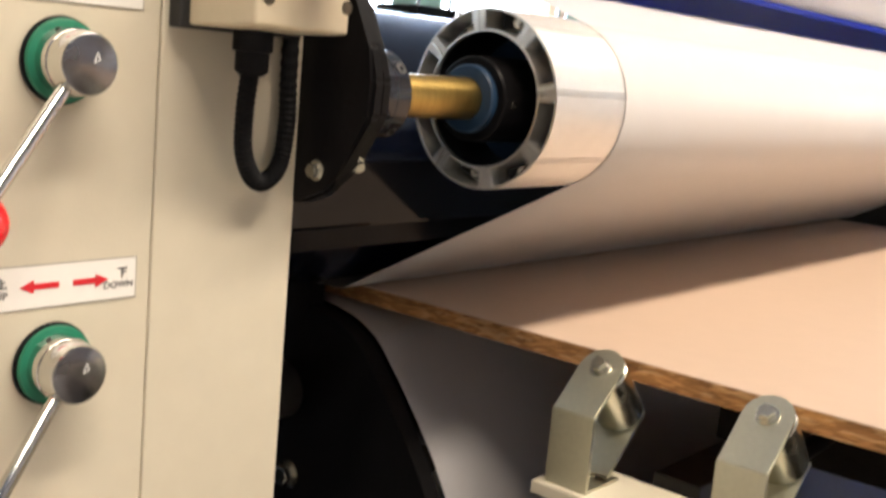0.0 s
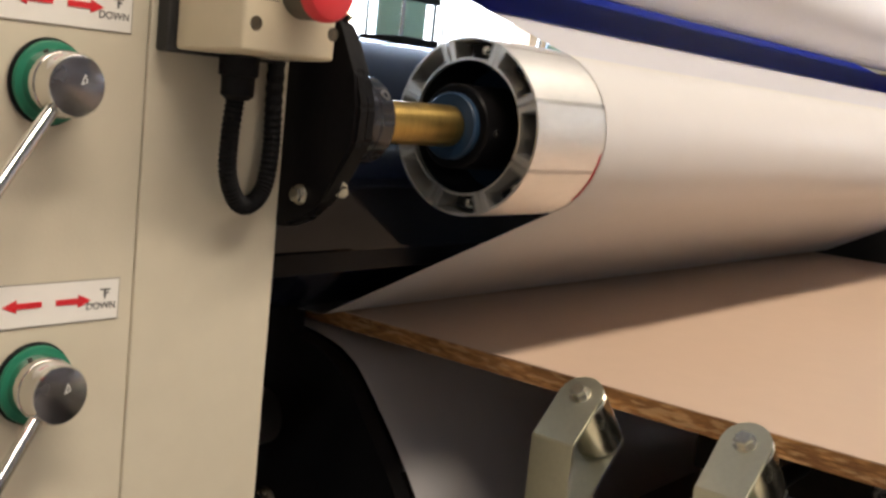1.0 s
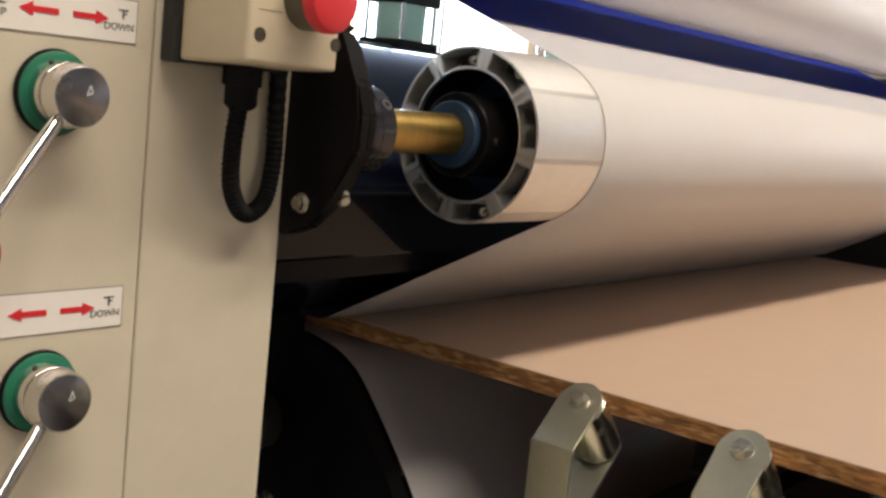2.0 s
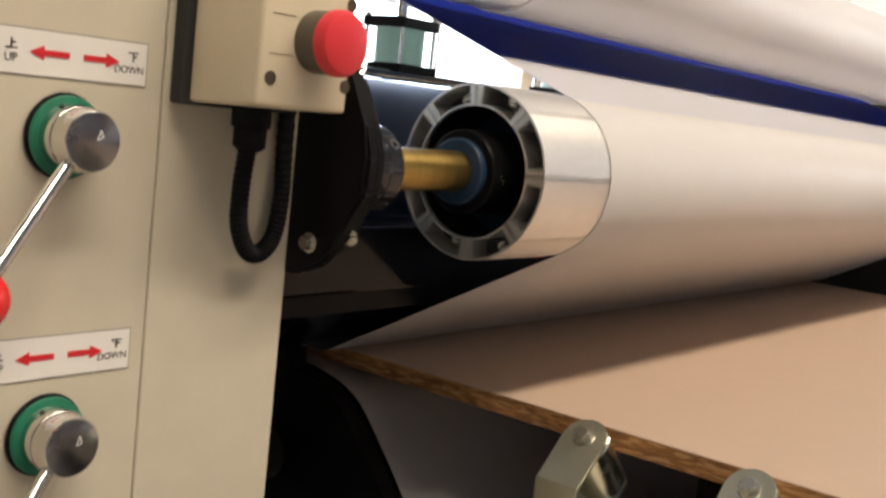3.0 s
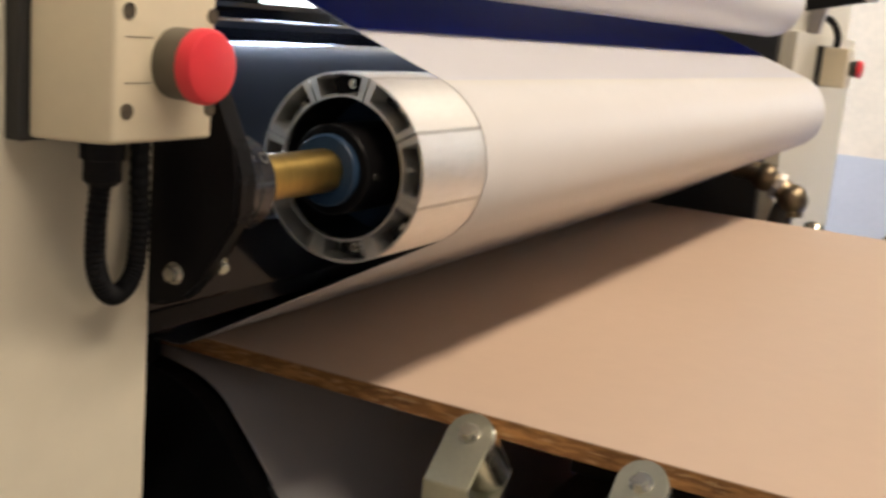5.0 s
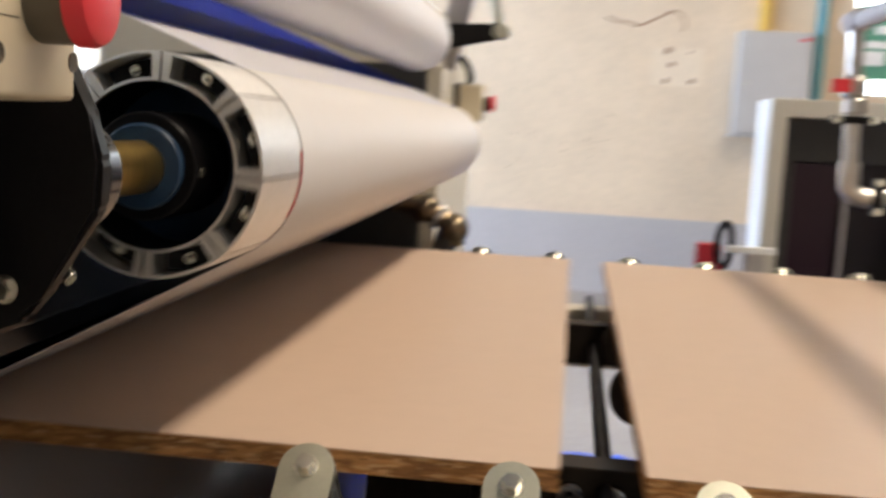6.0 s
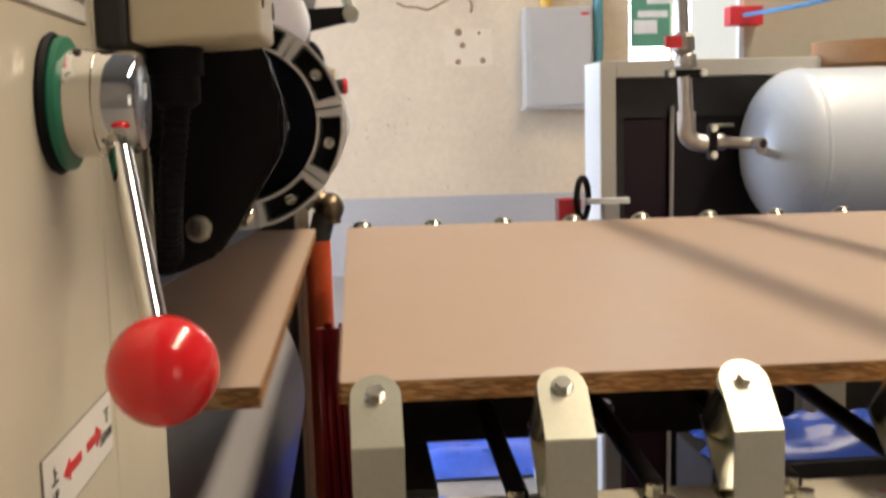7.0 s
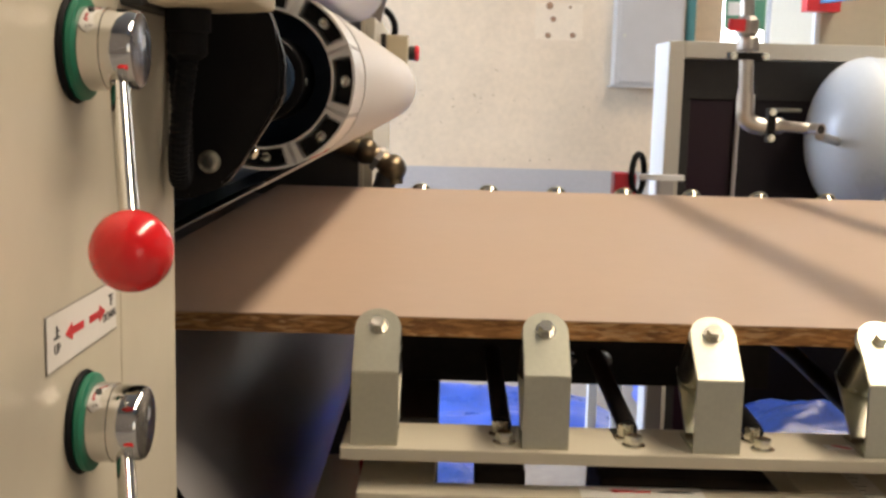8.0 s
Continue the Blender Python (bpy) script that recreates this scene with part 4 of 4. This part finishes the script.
part("back_panel", box(0.031, 0.56, 0.17, 0.19, 0.0, 1.2465), M_RACK_IN, rk)
part("inner_frame", box(0.0425, 0.56, 0.06, 0.09, 1.14, 1.2465), M_DARK, rk)
part("inner_frame", box(0.0425, 0.078, 0.06, 0.09, 0.0, 1.14), M_DARK, rk)
part("door", box(0.079, 0.20, 0.062, 0.075, 0.0, 1.135), M_RACK_DOOR, rk, "dark glossy door panel")
part("door", box(0.205, 0.56, 0.05, 0.07, 0.0, 1.135), M_RACK_IN, rk, "black glass door panel")
part("handle", box(0.31, 0.375, 0.030, 0.050, 1.110, 1.120, 0.002), M_STEEL, rk, "steel handle")
part("door_edge", rod((0.196, 0.045, 0.0), (0.208, 0.045, 1.17), 0.006, seg=10), M_DADO, rk)
tagged(rk, "pale grey equipment rack with black doors standing behind the conveyor", "cabinet")

tk = thing("air_tank", (1.098, 2.28, 1.050))
prof = [(0.0, 0.0)] + [(0.13 - 0.13 * math.cos(a), 0.205 * math.sin(a)) for a in [math.pi / 2 * k / 14 for k in range(1, 15)]] + [(1.4, 0.205), (1.46, 0.18), (1.5, 0.0)]
part("shell", lathe(prof, (0, 0, 0), (1, 0, 0), seg=64, close=False), M_TANK, tk, "pale blue painted shell", True)
part("weld_seam", lathe([(0.128, 0.2052), (0.131, 0.2068), (0.136, 0.2068), (0.139, 0.2052)], (0, 0, 0), (1, 0, 0), seg=64, close=False), M_TANK, tk, "", True)
part("nozzle", rod((0.05, -0.08, -0.01), (-0.085, -0.325, 0.014), 0.011, seg=18), M_PIPE, tk, "", True)
for x in (0.35, 1.15):
    part("saddle", box(x - 0.03, x + 0.03, -0.13, 0.13, -0.20, -0.13, 0.003), M_DARK, tk)
    part("saddle_leg", box(x - 0.03, x + 0.03, -0.10, 0.10, -1.065, -0.19, 0.003), M_DARK, tk)
tagged(tk, "pale blue-white air tank lying behind the conveyor", "air tank")

pp = thing("air_pipe", (0.831, 1.92, 1.093))
part("elbow", tube([(0.0, 0, 0.06), (0.0, 0, 0.03), (0.003, 0, 0.008), (0.018, 0, -0.006), (0.045, 0, -0.012)], 0.020, seg=20), M_PIPE, pp, "galvanised elbow", True)
part("riser", rod((0.0, 0, 0.05), (-0.014, 0, 0.335), 0.0155, seg=24), M_PIPE, pp, "", True)
part("coupling", lathe([(0, 0.021), (0.003, 0.024), (0.026, 0.024), (0.03, 0.021)], (-0.002, 0, 0.155), (-0.05, 0, 1), seg=24), M_PIPE, pp, "", True)
part("ball_valve", lathe([(0, 0.018), (0.008, 0.026), (0.035, 0.026), (0.045, 0.018)], (-0.006, 0, 0.185), (-0.05, 0, 1), seg=8), M_PIPE, pp, "valve body")
part("valve_handle", box(-0.055, -0.018, -0.030, -0.018, 0.195, 0.222, 0.003), M_STOP, pp, "red valve handle")
for z in (0.135, ):
    part("clamp", box(-0.045, 0.042, -0.016, 0.016, z, z + 0.016, 0.003), M_BLACK, pp, "black pipe clamp")
    for x in (-0.037, 0.034):
        part("clamp_bolt", hexbolt((x, -0.016, z + 0.008), (0, -1, 0), 0.0062), M_BOLT, pp)
part("clamp", box(0.050, 0.066, -0.016, 0.016, -0.045, 0.030, 0.003), M_BLACK, pp, "black pipe clamp")
for z in (-0.036, 0.022):
    part("clamp_bolt", hexbolt((0.058, -0.016, z), (0, -1, 0), 0.0062), M_BOLT, pp)
part("reducer", lathe([(0, 0.018), (0.018, 0.018), (0.026, 0.0125), (0.10, 0.0125)], (0.066, 0, -0.008), (1, 0, -0.06), seg=24), M_PIPE, pp, "", True)
part("open_end", lathe([(0.0, 0.0128), (0.028, 0.0128), (0.028, 0.0098), (0.004, 0.0098), (0.004, 0.0)], (0.150, -0.012, -0.013), (0.35, -0.93, -0.02), seg=24), M_PIPE, pp, "", True)
# black disc just inside the end paints the shade of the hollow pipe
part("bore_shade", lathe([(0.026, 0.0), (0.026, 0.0097), (0.0278, 0.0097)], (0.150, -0.012, -0.013), (0.35, -0.93, -0.02), seg=20, close=False), M_BOX_BASE, pp, "black disc painting the pipe's dark inside")
part("overhead_run", rod((-0.014, 0.0, 0.335), (-0.014, -6.95, 0.335), 0.0175, seg=20), M_PIPE_GREY, pp, "grey overhead pipe run", True)
part("overhead_elbow", lathe([(-0.03, 0.024), (0.03, 0.024)], (-0.014, 0, 0.335), (0, 1, 0), seg=20), M_PIPE_GREY, pp, "", True)
tagged(pp, "galvanised air pipe with a red valve and an elbow", "pipe")
tagged(part("overhead_pipe", rod((1.05, 1.95, 1.42), (1.05, -5.05, 1.42), 0.019, seg=20), M_PIPE_GREY, smooth=True), "grey overhead pipe running across the hall", "pipe")
pn = thing("machine_panel", (1.255, 2.75, 0.0))
part("sheet", box(0.0, 1.6, 0.0, 0.5, 0.0, 1.55, 0.004), M_PAINT, pn)
part("corner_strip", box(-0.012, 0.004, -0.006, 0.02, 0.0, 1.57, 0.002), M_RACK_WHITE, pn, "white corner strip")
part("top_rail", box(0.004, 1.6, -0.004, 0.02, 1.55, 1.565, 0.002), M_DADO, pn)
tagged(pn, "tall beige painted machine panel behind the air tank", "machine panel")
tagged(part("cardboard_roll", lathe([(0.0, 0.0), (0.0, 0.15), (0.06, 0.152), (0.062, 0.0)], (1.50, 2.45, 1.27), (0, 0, 1), seg=48, close=False), M_CARD, smooth=True), "round brown cardboard tub on the air tank", "cardboard")
tagged(part("red_bracket", box(1.20, 1.30, 2.70, 2.752, 1.40, 1.455, 0.003), M_STOP), "small red hose bracket", "bracket")
tagged(part("blue_hose", tube([(1.24, 2.705, 1.428), (1.38, 2.55, 1.445), (1.6, 2.4, 1.49), (2.0, 2.3, 1.56)], 0.006), M_HOSE, smooth=True), "thin blue air hose", "hose")

# ---- things on the far wall ----
eb = thing("electrical_box", (1.38, FAR, 1.224))
part("body", box(0.0, 0.50, -0.20, 0.0, 0.0, 0.727, 0.006), M_EBOX, eb)
part("door", box(0.035, 0.485, -0.212, -0.2, 0.02, 0.707, 0.004), M_EBOX, eb, "grey enamel door")
part("sill", box(-0.02, 0.50, -0.205, 0.0, -0.016, -0.002, 0.002), M_EBOX, eb)
part("badge", box(0.41, 0.47, -0.2135, -0.212, 0.665, 0.685), M_INK_RED, eb)
part("lock", rod((0.06, -0.222, 0.36), (0.06, -0.21, 0.36), 0.012, seg=14), M_STEEL, eb)
tagged(eb, "grey enamelled electrical box on the cream wall", "electrical box")
tagged(part("wall_pipe", rod((1.955, FAR - 0.04, 0.9), (1.955, FAR - 0.04, 6.0), 0.036, seg=20), M_TEAL, smooth=True), "teal painted vertical wall pipe", "pipe")
tagged(part("wall_pipe", rod((1.56, FAR - 0.05, 1.95), (1.56, FAR - 0.05, 6.0), 0.045, seg=20), M_YELLOW, smooth=True), "yellow painted vertical wall pipe", "pipe")
rng = random.Random(9)
ragged = []
for (xa, za), (xb, zb) in zip([(0.80, 1.55), (1.16, 1.55), (1.16, 1.82), (0.80, 1.82)], [(1.16, 1.55), (1.16, 1.82), (0.80, 1.82), (0.80, 1.55)]):
    for k in range(9):
        ragged.append((xa + (xb - xa) * k / 9 + rng.uniform(-0.010, 0.010), za + (zb - za) * k / 9 + rng.uniform(-0.010, 0.010)))
tagged(part("wall_patch", prism(ragged, "y", FAR - 0.005, FAR), M_WALL_PATCH), "paler repaired patch of plaster on the wall", "wall patch")
for x, z, r in ((0.905, 1.797, 0.028), (0.935, 1.700, 0.022), (0.900, 1.580, 0.022), (1.085, 1.585, 0.022), (1.06, 1.79, 0.012)):
    tagged(part("wall_stain", lathe([(0, r), (0.004, r * 0.9), (0.0045, 0)], (x, FAR - 0.0055, z), (0, -1, 0), seg=9), M_STAIN), "small brown hole in the plaster", "wall stain", group="holes in the plaster")
crk = [(0.45, 2.02), (0.52, 1.99), (0.60, 1.985), (0.68, 1.965), (0.76, 2.00), (0.83, 2.035), (0.90, 2.075), (0.97, 2.06), (1.01, 2.00), (1.0, 1.94)]
tagged(part("wall_crack", tube([(x, FAR - 0.001, z) for x, z in crk], 0.007, seg=6, steps=4), M_STAIN), "dark winding crack in the plaster", "wall crack")
rng = random.Random(4)
marks = bmesh.new()
for _ in range(34):
    x, z = rng.uniform(-0.2, 1.7), rng.choice((rng.uniform(0.62, 1.5), rng.uniform(0.85, 1.15)))
    a, l, w = rng.uniform(0, 3.14), rng.uniform(0.006, 0.024), rng.uniform(0.003, 0.009)
    c, s_ = math.cos(a), math.sin(a)
    o = []
    for k in range(9):
        q, r = 2 * math.pi * k / 9, rng.uniform(0.45, 1.0)
        u, v = l * r * math.cos(q), w * r * math.sin(q)
        o.append((x + c * u - s_ * v, z + s_ * u + c * v))
    prism(o, "y", FAR - 0.002, FAR + 0.001, marks)
tagged(part("wall_scuffs", marks, M_SCUFF), "small brown scuffs and chips scattered on the wall", "wall scuffs", kind="stuff")

sg = thing("green_sign", (2.21, FAR - 0.022, 1.56))
part("panel", box(0.0, 0.30, 0.0, 0.02, 0.10, 0.62), M_GREENSIGN, sg)
for z, x0, x1, h in ((0.42, 0.12, 0.3, 0.06), (0.32, 0.05, 0.28, 0.05), (0.20, 0.02, 0.2, 0.10), (0.50, 0.0, 0.16, 0.08)):
    part("bar", box(x0, x1, -0.003, 0.0, z, z + h), M_WHITE, sg)
tagged(sg, "green and white notice board by the window", "notice")
du = thing("white_duct", (1.80, 4.5, 0.0))
part("pipe", rod((0, 0, 0.0), (0, 0, 3.2), 0.145, seg=40), M_WHITE, du, "", True)
for z in (1.52, 1.78, 2.1):
    part("band", lathe([(0, 0.147), (0.0, 0.150), (0.03, 0.150), (0.03, 0.147)], (0, 0, z), (0, 0, 1), seg=40, close=False), M_DADO, du, "", True)
part("cage_post", rod((-0.2, -0.05, 0.0), (-0.2, -0.05, 3.2), 0.02, seg=14), M_PIPE_GREY, du, "", True)
part("cage_post", rod((0.2, -0.05, 0.0), (0.2, -0.05, 3.2), 0.02, seg=14), M_PIPE_GREY, du, "", True)
tagged(du, "white plastic duct with grey bands beside grey posts", "duct")


def tarp(x, y, sx, sy, h, seed, lift=0.0, where="on the floor"):
    bm = bmesh.new()
    bmesh.ops.create_grid(bm, x_segments=26, y_segments=26, size=0.5)
    for v in bm.verts:
        n = noise.noise(Vector((v.co.x * 3.1 + seed, v.co.y * 3.1, seed))) + 0.5 * abs(noise.noise(Vector((v.co.x * 8, v.co.y * 8 + seed, 1))))
        edge = max(0.0, 1 - (max(abs(v.co.x), abs(v.co.y)) * 2) ** 3)
        v.co = Vector((v.co.x * sx * (1 + 0.15 * n), v.co.y * sy, lift + 0.012 + h * edge * (0.55 + 0.6 * n)))
    bmesh.ops.translate(bm, verts=bm.verts[:], vec=(x, y, 0))
    return tagged(part("blue_sheet", bm, M_TARP, smooth=True), "crumpled shiny blue plastic sheet " + where, "plastic sheet", group="blue plastic sheets")


tarp(0.32, 3.20, 0.9, 0.55, 0.10, 2)
tarp(1.65, 3.6, 1.5, 1.6, 0.25, 7)
tarp(0.1, 2.55, 0.5, 0.4, 0.06, 12)
# added dark block that lifts the blue sheet to fit the camera's view
crate = thing("crate", (1.20, 2.02, 0.0))
part("body", box(-0.32, 0.32, -0.14, 0.14, 0.0, 0.36, 0.004), M_DARK, crate)
for z in (0.06, 0.18, 0.30):
    part("batten", box(-0.325, 0.325, -0.152, -0.141, z - 0.025, z + 0.025, 0.002), M_DARK, crate)
tagged(crate, "dark block added behind the conveyor to hold up the blue sheet", "crate")
tarp(1.20, 2.02, 0.58, 0.26, 0.09, 21, 0.352, "draped over an added dark block")
for x, y in ((0.66, 2.9), (0.74, 2.9)):
    tagged(part("white_post", box(x - 0.015, x + 0.015, y, y + 0.04, 0.0, 0.8, 0.003), M_RACK_WHITE), "slim white post standing behind the conveyor", "post", group="white posts")


st = thing("direction_sticker", (0.355, 0.314, 0.790))
part("sheet", box(0.0, 0.105, -0.0012, 0.001, -0.05, 0.0), M_LABEL, st)
part("arrow", prism([(0.025, -0.012), (0.037, -0.006), (0.037, -0.009), (0.055, -0.009), (0.055, -0.015), (0.037, -0.015), (0.037, -0.018)], "y", -0.0018, -0.0012), M_INK_RED, st)
part("bar", box(0.010, 0.018, -0.0018, -0.0012, -0.014, -0.006), M_INK, st)
part("bar", box(0.060, 0.095, -0.0018, -0.0012, -0.014, -0.009), M_INK, st)
tagged(st, "white sticker with a red arrow on the conveyor beam", "sticker")
s2 = thing("rail_mark", (0.533, 0.362, RAIL_Z))
part("paper", box(-0.009, 0.009, -0.007, 0.007, 0.0, 0.0006), M_LABEL, s2)
part("stroke", prism([(-0.006, 0.002), (0.004, -0.004), (0.006, -0.002), (-0.004, 0.004)], "z", 0.0006, 0.001), M_INK_RED, s2)
tagged(s2, "tiny white mark with a red stroke on the rail", "mark")
sc = thing("scale_strip", (0.60, 0.317, 0.812))
part("tape", box(-0.012, 0.012, 0.0, 0.10, 0.0, 0.0008), M_LABEL, sc)
for k in range(12):
    part("tick", box(-0.010, -0.010 + (0.008 if k % 3 else 0.014), 0.004 + 0.008 * k, 0.0052 + 0.008 * k, 0.0008, 0.0012), M_INK, sc)
tagged(sc, "white measuring strip on the conveyor plate", "scale")


# ---- what moves ----
SPEED = 0.267


def motions():
    walk(board_a, [(t, pose(0.155 - SPEED * (t - 6.5) - 2.44, 0, 0)) for t in (0.0, 2.0, 4.0, 6.0, 8.0)])
    walk(board_b, [(t, pose(0.218 - SPEED * (t - 6.5), 0, 0)) for t in (0.0, 2.0, 4.0, 6.0, 8.0)])
    turns = [0.25 * k for k in range(33)]
    walk(gr, [(t, pose(AX, 0.29, AZ, 0, 212.2 * (t - 4.0) - 15.5, 0)) for t in turns])
    walk(lr, [(t, pose(NX, 0.30, BZ + LR, 0, 108.0 * t, 0)) for t in turns])
    walk(lr2, [(t, pose(NX, 0.41, BZ - 0.0190 - LR2, 0, -150.0 * t, 0)) for t in turns])
    quick = [0.2 * k for k in range(41)]
    for n, s in enumerate(shafts):
        walk(s, [(t, pose(0.235 + 0.1433 * n, 0, DZ, 0, -400.0 * t, 0)) for t in quick])


motions()
